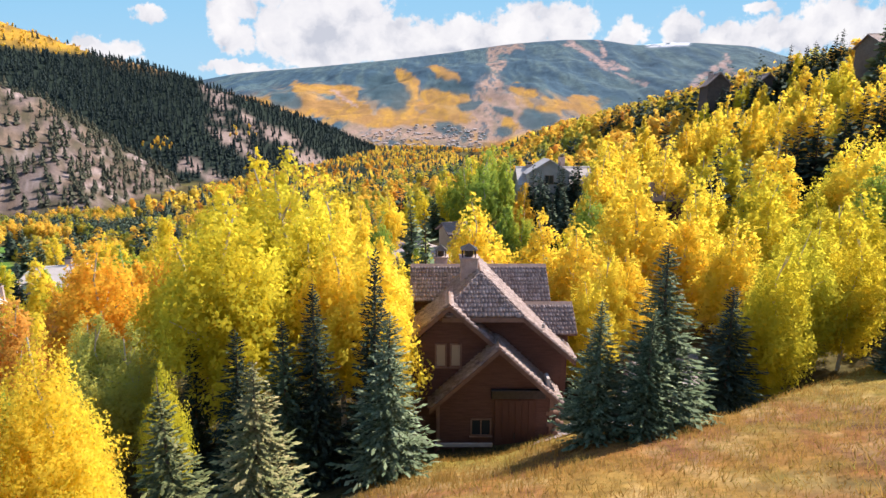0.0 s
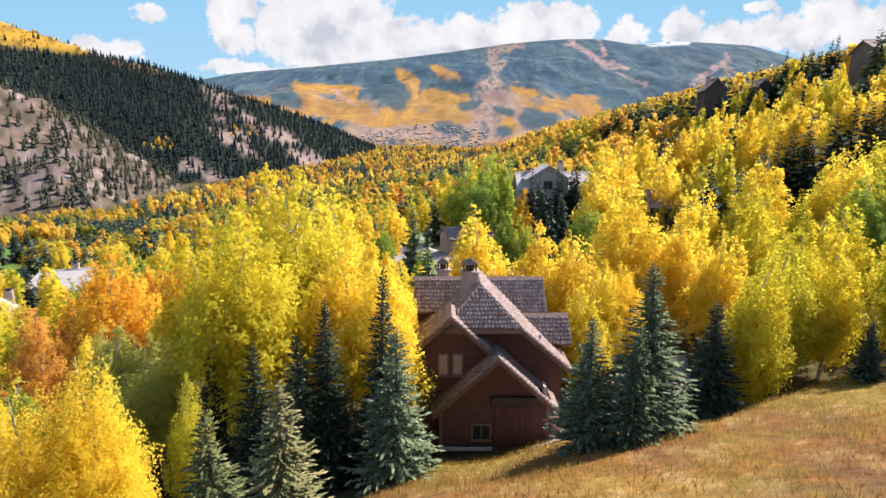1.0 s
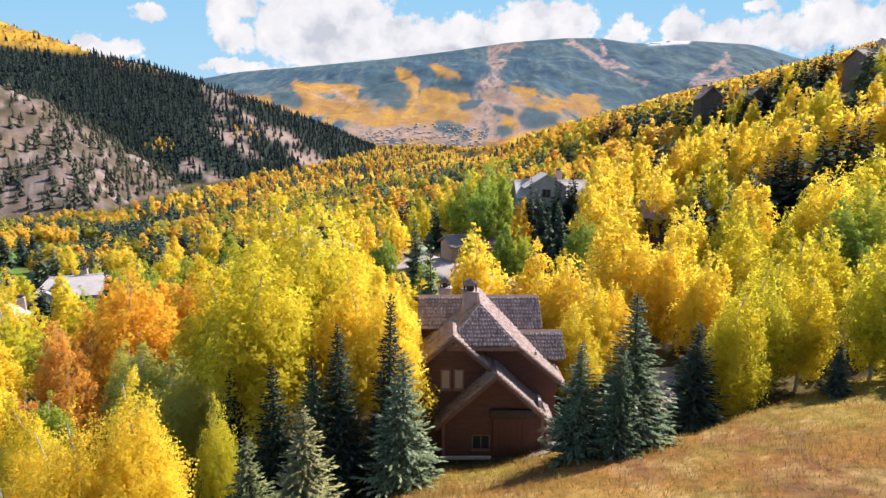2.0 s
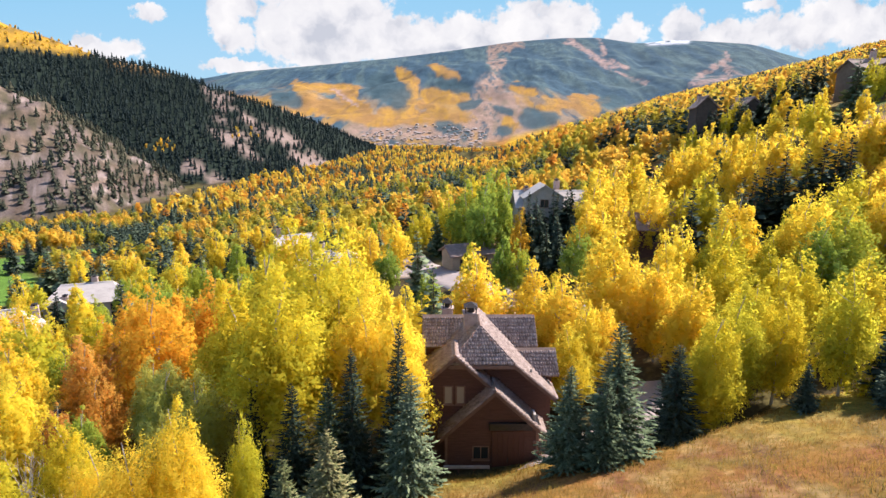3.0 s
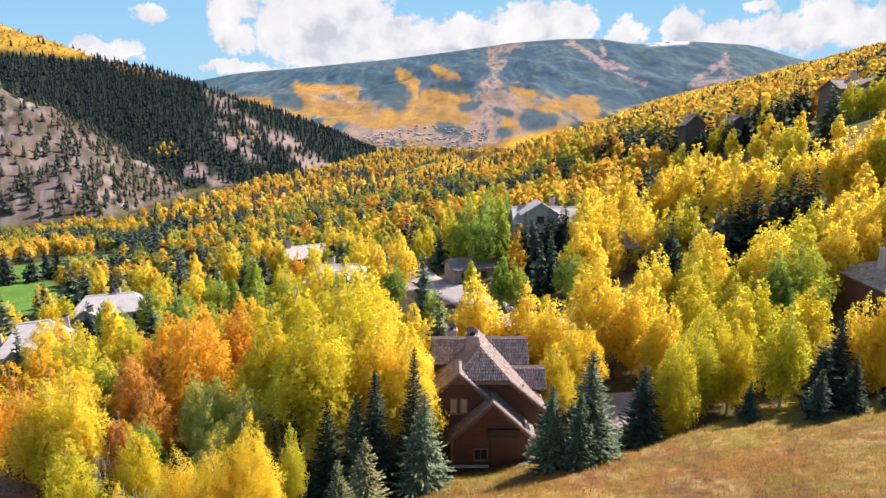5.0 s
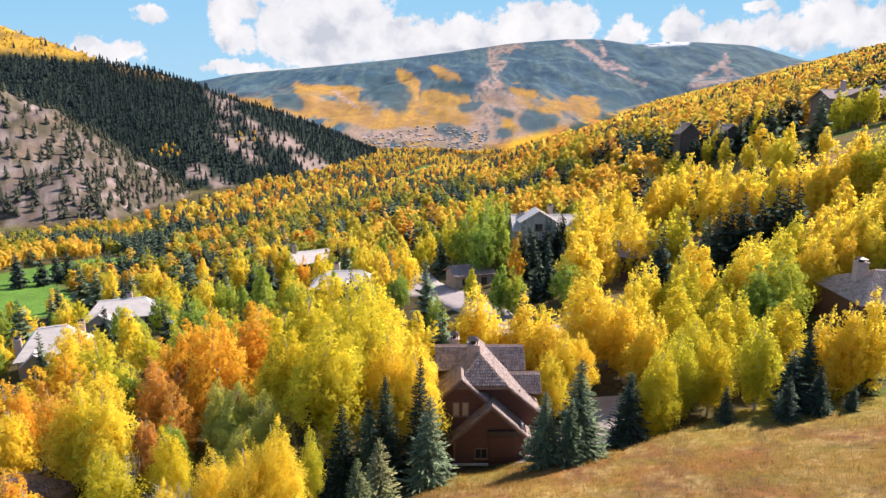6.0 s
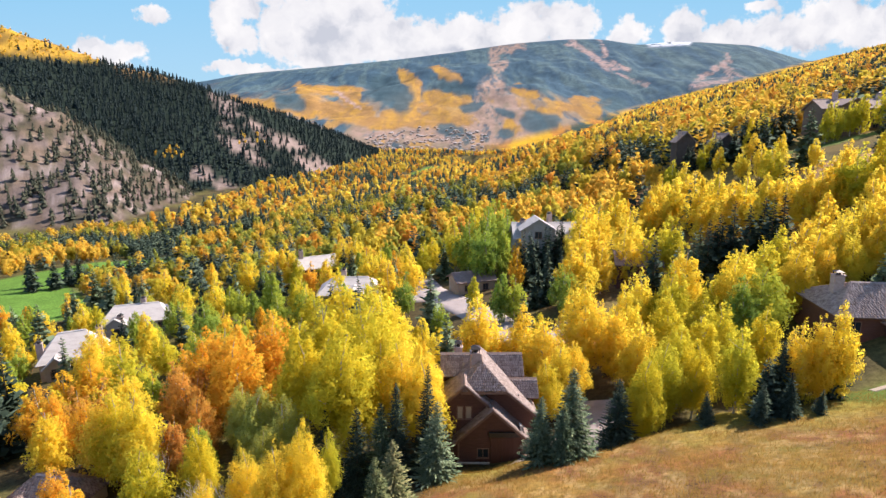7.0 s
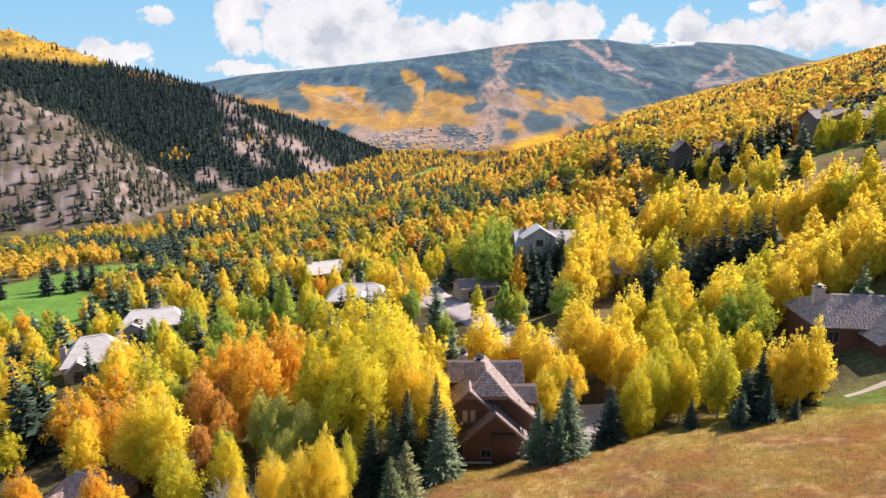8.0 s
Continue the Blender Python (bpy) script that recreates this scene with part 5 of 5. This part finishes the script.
def open_land(places):
    """Those of the places that lie neither on a fairway nor on the hills across the valley."""
    x, y = np.array(places).T
    keep = (fairway(x, y) < 0.1) & ((x > 0) | (np.maximum(spur(x, y), dark_hill(x, y)) < valley_floor(y) + 3))
    return list(zip(x[keep].tolist(), y[keep].tolist()))


def in_front(x, y):
    """True where a tree would stand close before a house that is seen over the crowns."""
    for a, b, r in clear_spots:
        if r > 5 and y < b < 130 and (b - y) < 16:
            k = (y + 26) / (b + 26)
            if abs(x - (a * k - 2 * (1 - k))) < r * 0.7:
                return True
    return False


rng = random.Random(5)
for x, y in spots(rng, -125, 82, 46, 142, 7.6, lambda x, y: not in_front(x, y) and float(fairway(np.array(x), np.array(y))) < 0.1):
    q = rng.random()
    if (2 < x < 32 and y < 112 and q < 0.8) or (34 < x < 62 and y < 84 and q < 0.8):
        continue
    q = rng.random() + 0.9 * (float(fractal(x / 20, y / 20, 71)) - 0.5)
    if x < -15:
        tint = "gold" if q < 0.22 else "lime" if q < 0.44 else "orange" if q < 0.52 else "green" if q < 0.70 else "spruce"
    elif x < 25:
        tint = "gold" if q < 0.24 else "lime" if q < 0.48 else "green" if q < 0.66 else "orange" if q < 0.70 else "spruce"
    else:
        tint = "gold" if q < 0.38 else "lime" if q < 0.58 else "green" if q < 0.64 else "spruce"
    if tint == "spruce":
        tree("spruce", rng.choice(("dark", "dark", "blue")), x, y, rng.uniform(9, 14.5), rng.uniform(0.9, 1.1), False)
    else:
        tree("aspen", tint, x, y, rng.uniform(8, 12) * (0.85 if y > 60 else 0.8), rng.uniform(0.9, 1.15), False)


def merged(name, label, items, templates, mat, seed):
    """Many far trees joined into one mesh: each a turned and scaled copy of a small template."""
    r = np.random.default_rng(seed)
    V, F, N, base = [], [], [], 0
    if not items:
        return
    zs = land(np.array([i[0] for i in items]), np.array([i[1] for i in items]))
    for (x, y, h, w), z in zip(items, zs):
        tv, tf, tn = templates[r.integers(len(templates))]
        a = r.random() * 6.283
        c, s = math.cos(a), math.sin(a)
        p = tv * (h * w, h * w, h)
        q = np.stack([p[:, 0] * c - p[:, 1] * s + x, p[:, 0] * s + p[:, 1] * c + y, p[:, 2] + z], 1)
        V.append(q)
        F.append(tf + base)
        if tn is not None:
            N.append(np.stack([tn[:, 0] * c - tn[:, 1] * s, tn[:, 0] * s + tn[:, 1] * c, tn[:, 2]], 1))
        base += len(tv)
    ob = new(name, quick_mesh(name, np.concatenate(V), np.concatenate(F), [mat], np.concatenate(N) if N else None))
    return tagged(ob, label, "woods", "", "stuff")


def aspen_small(seed, n, leaf, tufts, plumes):
    r = np.random.default_rng(seed)
    p, c, out = crown_points(r, 1.0, 0.29, n, tufts, 0.02, plumes, 0.12)
    return leaf_cloud(p, leaf * r.uniform(0.7, 1.3, n), r, out, 0.9, 0.96)


def conifer_small(seed, count, R=0.18):
    return spruce_arrays(seed, count, 1, 1.0, R, 0.04, 0.42, 0)


def conifer_tiny(seed):
    """Three ragged skirts of four-cornered sprays round a stem."""
    r = np.random.default_rng(seed)
    v, f = [], []
    for k, (z, w) in enumerate(((0.05, 0.19), (0.3, 0.15), (0.55, 0.10), (0.75, 0.06))):
        for j in range(4):
            a = j * math.pi / 2 + k * 0.7 + r.uniform(-0.3, 0.3)
            d, s = np.array([math.cos(a), math.sin(a), 0]), np.array([-math.sin(a), math.cos(a), 0])
            ww = w * r.uniform(0.8, 1.25)
            b = len(v)
            v += [np.array([0, 0, z + 0.34 - 0.09 * (k == 3)]), d * ww * 0.75 + s * ww * 0.8 + np.array([0, 0, z + 0.03]), d * ww * 1.1 + np.array([0, 0, z]), d * ww * 0.75 - s * ww * 0.8 + np.array([0, 0, z + 0.03])]
            f.append((b, b + 1, b + 2, b + 3))
    return np.array(v), np.array(f), None


A_FAR = [aspen_small(100 + i, 500, 0.080, 70, 5) for i in range(5)]
A_TINY = [aspen_small(120 + i, 60, 0.20, 24, 3) for i in range(5)]
C_FAR = [conifer_small(140 + i, 62) for i in range(4)]
C_TINY = [conifer_tiny(160 + i) for i in range(5)]

far = {k: [] for k in ("gold", "lime", "green", "orange", "dark", "blue")}
for x, y in open_land(spots(rng, -300, 420, 142, 430, 7.4, lambda x, y: True)):
    n = float(fractal(x / 40, y / 40, 81))
    q = 0.2 + 0.6 * rng.random() + (n - 0.5) * 2.0
    if x < -60:
        t = "gold" if q < 0.26 else "lime" if q < 0.38 else "green" if q < 0.50 else "dark"
    elif x < 0.24 * y + 6:
        t = "gold" if q < 0.24 else "lime" if q < 0.45 else "green" if q < 0.56 else "orange" if q < 0.60 else "dark"
    else:
        if rng.random() < 0.12:
            continue
        t = "gold" if q < 0.38 else "lime" if q < 0.51 else "orange" if q < 0.53 else "dark"
    far[t].append((x, y, (rng.uniform(7.5, 11) if x < -40 else rng.uniform(8.5, 13)) if t != "dark" else rng.uniform(8, 12 if x < -40 else 14.5), rng.uniform(1.0, 1.3)))
for k, v in far.items():
    if k in LEAF:
        merged("aspen_woods", LABEL[k].split(",")[0] + " woods on the valley side", v, A_FAR, WOODS_DIMMED[k], 3)
    else:
        merged("spruce_woods", "dark spruces between the aspens", v, C_FAR, NEEDLE["dark"], 4)

far = {k: [] for k in ("gold", "orange", "dark")}
for x, y in open_land(spots(rng, -260, 1300, 430, 1500, 11.5, lambda x, y: True, 0.86, False)):
    n = float(fractal(x / 60, y / 120, 91))
    q = rng.random() * 0.6 + n * 0.5
    t = "gold" if q < 0.45 else "orange" if q < 0.55 else "dark"
    far[t].append((x, y, rng.uniform(8, 13), rng.uniform(1.1, 1.6) if t != "dark" else 1.1))
for k, v in far.items():
    if k in LEAF:
        merged("aspen_woods", "far hillside of golden aspen woods" if k == "gold" else "far hillside of mixed aspen woods", v, A_TINY, WOODS_DIMMED[k], 5)
    else:
        merged("spruce_woods", "far dark spruces on the hillside", v, C_TINY, NEEDLE["dark"], 6)

# conifers across the valley: olive pines scattered on the rocky spur, dense firs with cloud shade in their colour on
# the dark hill, a few aspens in its folds
pines, firs, golds = [], [], []
places = np.array(spots(rng, -930, -60, 400, 1520, 8.6, lambda x, y: True, 1.0, False))
X, Y = places.T
hill = dark_hill(X, Y)
bare = hill_scree(X, Y, hill)
for x, y, b, bare_here, shows in zip(X.tolist(), Y.tolist(), hill.tolist(), bare.tolist(), (hill > np.maximum(spur(X, Y), valley_floor(Y) + 1)).tolist()):
    if not shows:
        continue
    u, e = x / y, (b - 19) / y
    if 19 + (b - 19) / HILL_FAR > 112 and u < -0.62:
        q = rng.random()
        if q < 0.06:
            firs.append((x, y, rng.uniform(9, 14), 1.2))
        elif q < 0.4:
            golds.append((x, y, rng.uniform(4, 6.5), rng.uniform(1.3, 1.8)))
        continue
    if rng.random() < 0.7 * bare_here:
        continue
    if any(math.hypot((u - gu) / 0.03, (e - ge) / 0.012) < 1 for gu, ge in ((-0.515, -0.02), (-0.36, 0.0))) and rng.random() < 0.5:
        golds.append((x, y, rng.uniform(6, 9), rng.uniform(1.0, 1.3)))
        continue
    firs.append((x, y, rng.uniform(7, 14.5), rng.uniform(0.95, 1.4)))
X, Y = np.array(spots(rng, -700, -170, 370, 700, 7.6, lambda x, y: True, 1.05, False)).T
shows = spur(X, Y) > np.maximum(dark_hill(X, Y), valley_floor(Y) + 1)
thick = 0.42 + 0.55 * smooth_step(0.44, 0.60, fractal(X / 40, Y / 60, 46))
for x, y, p in zip(X[shows].tolist(), Y[shows].tolist(), thick[shows].tolist()):
    if rng.random() < p:
        pines.append((x, y, rng.uniform(5.5, 13), rng.uniform(0.95, 1.5)))
merged("conifer_woods", "conifers across the valley, cloud shade put into their needle colour", firs, C_TINY, NEEDLE["shaded_fir"], 7)
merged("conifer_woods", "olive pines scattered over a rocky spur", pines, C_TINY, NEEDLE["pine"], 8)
merged("aspen_woods", "golden aspens high on the dark hill", golds, A_TINY, WOODS_DIMMED["gold"], 9)

# grass on the meadow: short golden blades in tufts
GRASS = foliage("dry_grass", [(0.0, (0.24, 0.22, 0.05)), (0.35, (0.32, 0.20, 0.05)), (0.7, (0.38, 0.22, 0.065)), (1.0, (0.32, 0.15, 0.055))], 0.6, 0.6)
r = np.random.default_rng(8)
n = 100000
gx, gy = r.uniform(-9, 48, n), r.uniform(2, 31, n)
keep = (meadow(gx, gy) - slope_side(gx, gy) > -0.6) & (gx + 0.12 * (20 - gy) > -3.6)
gx, gy = gx[keep], gy[keep]
gz = land(gx, gy)
n = len(gx)
hh = r.uniform(0.08, 0.26, n) * (0.4 + 1.2 * fractal(gx / 2.5, gy / 2.5, 95) ** 2 * 2)
a = r.random(n) * 6.283
ww = r.uniform(0.008, 0.02, n)
lean = r.normal(size=(n, 2)) * 0.09
root = np.stack([gx, gy, gz - 0.03], 1)
side = np.stack([np.cos(a) * ww, np.sin(a) * ww, 0 * a], 1)
tip = root + np.stack([lean[:, 0], lean[:, 1], hh], 1)
gv = np.stack([root - side, root + side, tip + side * 0.4, tip - side * 0.4], 1).reshape(-1, 3)
tagged(new("meadow_grass", quick_mesh("meadow_grass", gv, np.arange(4 * n).reshape(n, 4), [GRASS])), "short dry golden grass on the meadow", "grass", "", "stuff")


# ---- village far up the valley ----
rng = random.Random(12)
vm = []
for roof in (surface("pale_village_roof", [(0.3, (0.22, 0.20, 0.20)), (0.7, (0.34, 0.30, 0.30))], 0.1), ROOF_BROWN):
    w, d, h, r = 14, 10, 8, 13
    wall_me = quick_mesh("wall", [(-w, -d, -4), (w, -d, -4), (w, d, -4), (-w, d, -4), (-w, -d, h), (w, -d, h), (w, d, h), (-w, d, h)], [(0, 1, 5, 4), (1, 2, 6, 5), (2, 3, 7, 6), (3, 0, 4, 7)], [STUCCO])
    e = 1.12
    roof_me = quick_mesh("roof", [(-w * e, -d * e, h - 0.5), (w * e, -d * e, h - 0.5), (w * e, d * e, h - 0.5), (-w * e, d * e, h - 0.5), (-w * 0.5, 0, r), (w * 0.5, 0, r)], [(0, 1, 5, 4), (2, 3, 4, 5), (3, 0, 4, 4), (1, 2, 5, 5)], [roof])
    vm.append((wall_me, roof_me))
for i in range(210):
    u = rng.uniform(-0.15, 0.075)
    y = 1560 + 420 * rng.random() * (1 - 0.5 * abs(u + 0.03) / 0.12)
    x = u * y
    z = float(land(x, y))
    wall_me, roof_me = vm[0 if rng.random() < 0.75 else 1]
    s = rng.uniform(0.25, 0.5)
    b = thing("village_house", Matrix.LocRotScale((x, y, z), Euler((0, 0, rng.uniform(0, 3.1))), (s, s, s * rng.uniform(0.7, 1.1))), "small pale village building far up the valley", "building", "village buildings")
    part("wall", wall_me, None, b)
    part("roof", roof_me, None, b)

# ---- clouds over the mountain ----
cm = bpy.data.materials.new("cumulus")
cm.use_nodes = True
cn = cm.node_tree
for nd in list(cn.nodes):
    if nd.type != "OUTPUT_MATERIAL":
        cn.nodes.remove(nd)


def node(kind, **inputs):
    nd = cn.nodes.new(kind)
    for k, v in inputs.items():
        if isinstance(v, bpy.types.NodeSocket):
            cn.links.new(v, nd.inputs[int(k[1:])])
        else:
            nd.inputs[int(k[1:])].default_value = v
    return nd


def math_node(op, a, b=0.0, c=0.0):
    nd = node("ShaderNodeMath", i0=a, i1=b, i2=c)
    nd.operation = op
    return nd.outputs[0]


uv = cn.nodes.new("ShaderNodeUVMap")
uv.uv_map = "sky"
warp = cn.nodes.new("ShaderNodeTexNoise")
warp.inputs["Scale"].default_value = 28
warp.inputs["Detail"].default_value = 6
warp.inputs["Roughness"].default_value = 0.6
cn.links.new(uv.outputs[0], warp.inputs["Vector"])
shift = cn.nodes.new("ShaderNodeVectorMath")
shift.operation = "MULTIPLY_ADD"
shift.inputs[1].default_value = (0.05, 0.035, 0)
shift.inputs[2].default_value = (-0.025, -0.0175, 0)
cn.links.new(warp.outputs["Color"], shift.inputs[0])
place = cn.nodes.new("ShaderNodeVectorMath")
place.operation = "ADD"
cn.links.new(uv.outputs[0], place.inputs[0])
cn.links.new(shift.outputs[0], place.inputs[1])
total = None
# heaps of cloud: azimuth and height as tangents, half-widths
HEAPS = ((-0.577, 0.139, 0.060, 0.024), (-0.615, 0.149, 0.044, 0.020), (-0.508, 0.202, 0.033, 0.017), (-0.379, 0.195, 0.033, 0.054), (-0.358, 0.162, 0.033, 0.030), (-0.344, 0.213, 0.028, 0.022),
         (-0.258, 0.181, 0.082, 0.075), (-0.170, 0.194, 0.098, 0.080), (-0.083, 0.157, 0.135, 0.044), (-0.182, 0.143, 0.135, 0.028), (0.045, 0.162, 0.114, 0.038), (0.143, 0.180, 0.073, 0.042),
         (0.211, 0.180, 0.062, 0.047), (0.095, 0.134, 0.156, 0.024))
SCRAPS = ((0.322, 0.170, 0.035, 0.029), (0.308, 0.161, 0.031, 0.017), (0.412, 0.175, 0.042, 0.035), (0.448, 0.156, 0.062, 0.025), (0.507, 0.161, 0.083, 0.031), (0.604, 0.170, 0.094, 0.038),
          (0.679, 0.188, 0.083, 0.049), (0.750, 0.174, 0.062, 0.054), (0.545, 0.213, 0.029, 0.013), (-0.371, 0.115, 0.062, 0.012), (-0.303, 0.103, 0.073, 0.014), (-0.237, 0.122, 0.047, 0.014))
for cu, ce, ru, re in HEAPS + SCRAPS:
    off = cn.nodes.new("ShaderNodeVectorMath")
    off.operation = "SUBTRACT"
    off.inputs[1].default_value = (cu, ce, 0)
    cn.links.new(place.outputs[0], off.inputs[0])
    sc = cn.nodes.new("ShaderNodeVectorMath")
    sc.operation = "DIVIDE"
    sc.inputs[1].default_value = (ru * 0.93, re * 0.9, 1)
    cn.links.new(off.outputs[0], sc.inputs[0])
    ln = cn.nodes.new("ShaderNodeVectorMath")
    ln.operation = "LENGTH"
    cn.links.new(sc.outputs[0], ln.inputs[0])
    val = math_node("SUBTRACT", 1.0, ln.outputs["Value"])
    total = val if total is None else math_node("SMOOTH_MAX", total, val, 0.12)
puff = cn.nodes.new("ShaderNodeTexNoise")
puff.inputs["Scale"].default_value = 45
puff.inputs["Detail"].default_value = 7
puff.inputs["Roughness"].default_value = 0.62
cn.links.new(uv.outputs[0], puff.inputs["Vector"])
dens = math_node("ADD", total, math_node("MULTIPLY_ADD", puff.outputs["Fac"], 1.5, -0.62))
mask = cn.nodes.new("ShaderNodeMapRange")
mask.interpolation_type = "SMOOTHSTEP"
mask.inputs["From Min"].default_value, mask.inputs["From Max"].default_value = -0.02, 0.34
cn.links.new(dens, mask.inputs["Value"])
body = cn.nodes.new("ShaderNodeTexNoise")
body.inputs["Scale"].default_value = 20
body.inputs["Detail"].default_value = 5
cn.links.new(place.outputs[0], body.inputs["Vector"])
tone = cn.nodes.new("ShaderNodeValToRGB")
ramp_set(tone, [(0.34, (0.97, 0.95, 0.97)), (0.54, (0.85, 0.84, 0.89)), (0.74, (0.60, 0.62, 0.71))])
belly = 0.0
for cu, ce, ru, re in ((-0.195, 0.162, 0.062, 0.029), (-0.160, 0.198, 0.042, 0.026), (-0.222, 0.134, 0.062, 0.015), (0.006, 0.138, 0.062, 0.010), (0.627, 0.147, 0.052, 0.015), (-0.279, 0.158, 0.021, 0.015), (-0.379, 0.148, 0.019, 0.012)):
    off = node("ShaderNodeVectorMath", i0=place.outputs[0])
    off.operation = "SUBTRACT"
    off.inputs[1].default_value = (cu, ce, 0)
    sc = node("ShaderNodeVectorMath", i0=off.outputs[0])
    sc.operation = "DIVIDE"
    sc.inputs[1].default_value = (ru, re, 1)
    ln = node("ShaderNodeVectorMath", i0=sc.outputs[0])
    ln.operation = "LENGTH"
    belly = math_node("MAXIMUM", math_node("SUBTRACT", 1.3, ln.outputs["Value"]), belly)
cn.links.new(math_node("MULTIPLY_ADD", belly, 0.15, body.outputs["Fac"]), tone.inputs[0])
glow = node("ShaderNodeEmission", i0=tone.outputs[0], i1=0.53)
split = cn.nodes.new("ShaderNodeSeparateXYZ")
cn.links.new(uv.outputs[0], split.inputs[0])
blue = cn.nodes.new("ShaderNodeValToRGB")
ramp_set(blue, [(0.05, (0.42, 0.66, 0.84)), (0.13, (0.37, 0.63, 0.86)), (0.24, (0.29, 0.58, 0.85)), (0.5, (0.09, 0.27, 0.58))])
cn.links.new(split.outputs[1], blue.inputs[0])
clear = node("ShaderNodeEmission", i0=blue.outputs[0], i1=0.56)
both = cn.nodes.new("ShaderNodeMixShader")
cn.links.new(mask.outputs[0], both.inputs[0])
cn.links.new(clear.outputs[0], both.inputs[1])
cn.links.new(glow.outputs[0], both.inputs[2])
cn.links.new(both.outputs[0], next(nd for nd in cn.nodes if nd.type == "OUTPUT_MATERIAL").inputs[0])
cu = np.linspace(-1.25, 1.25, 120)
ce = np.linspace(-0.02, 0.26, 12)
U, E_ = np.meshgrid(cu, ce, indexing="ij")
Y = 4860 / np.sqrt(1 + U * U)
cv = np.stack([U * Y, Y, 19 + E_ * Y], -1).reshape(-1, 3)
idx = np.arange(120 * 12).reshape(120, 12)
cf = np.stack([idx[:-1, :-1], idx[1:, :-1], idx[1:, 1:], idx[:-1, 1:]], -1).reshape(-1, 4)
cme = quick_mesh("cloud_backdrop", cv, cf, [cm])
lay = cme.uv_layers.new(name="sky")
uvs = np.stack([U, E_], -1).reshape(-1, 2)[cf.ravel()]
lay.data.foreach_set("uv", uvs.astype(np.float32).ravel())
tagged(new("backdrop", cme), "blue sky with white and grey heaped clouds", "sky", "", "structure")
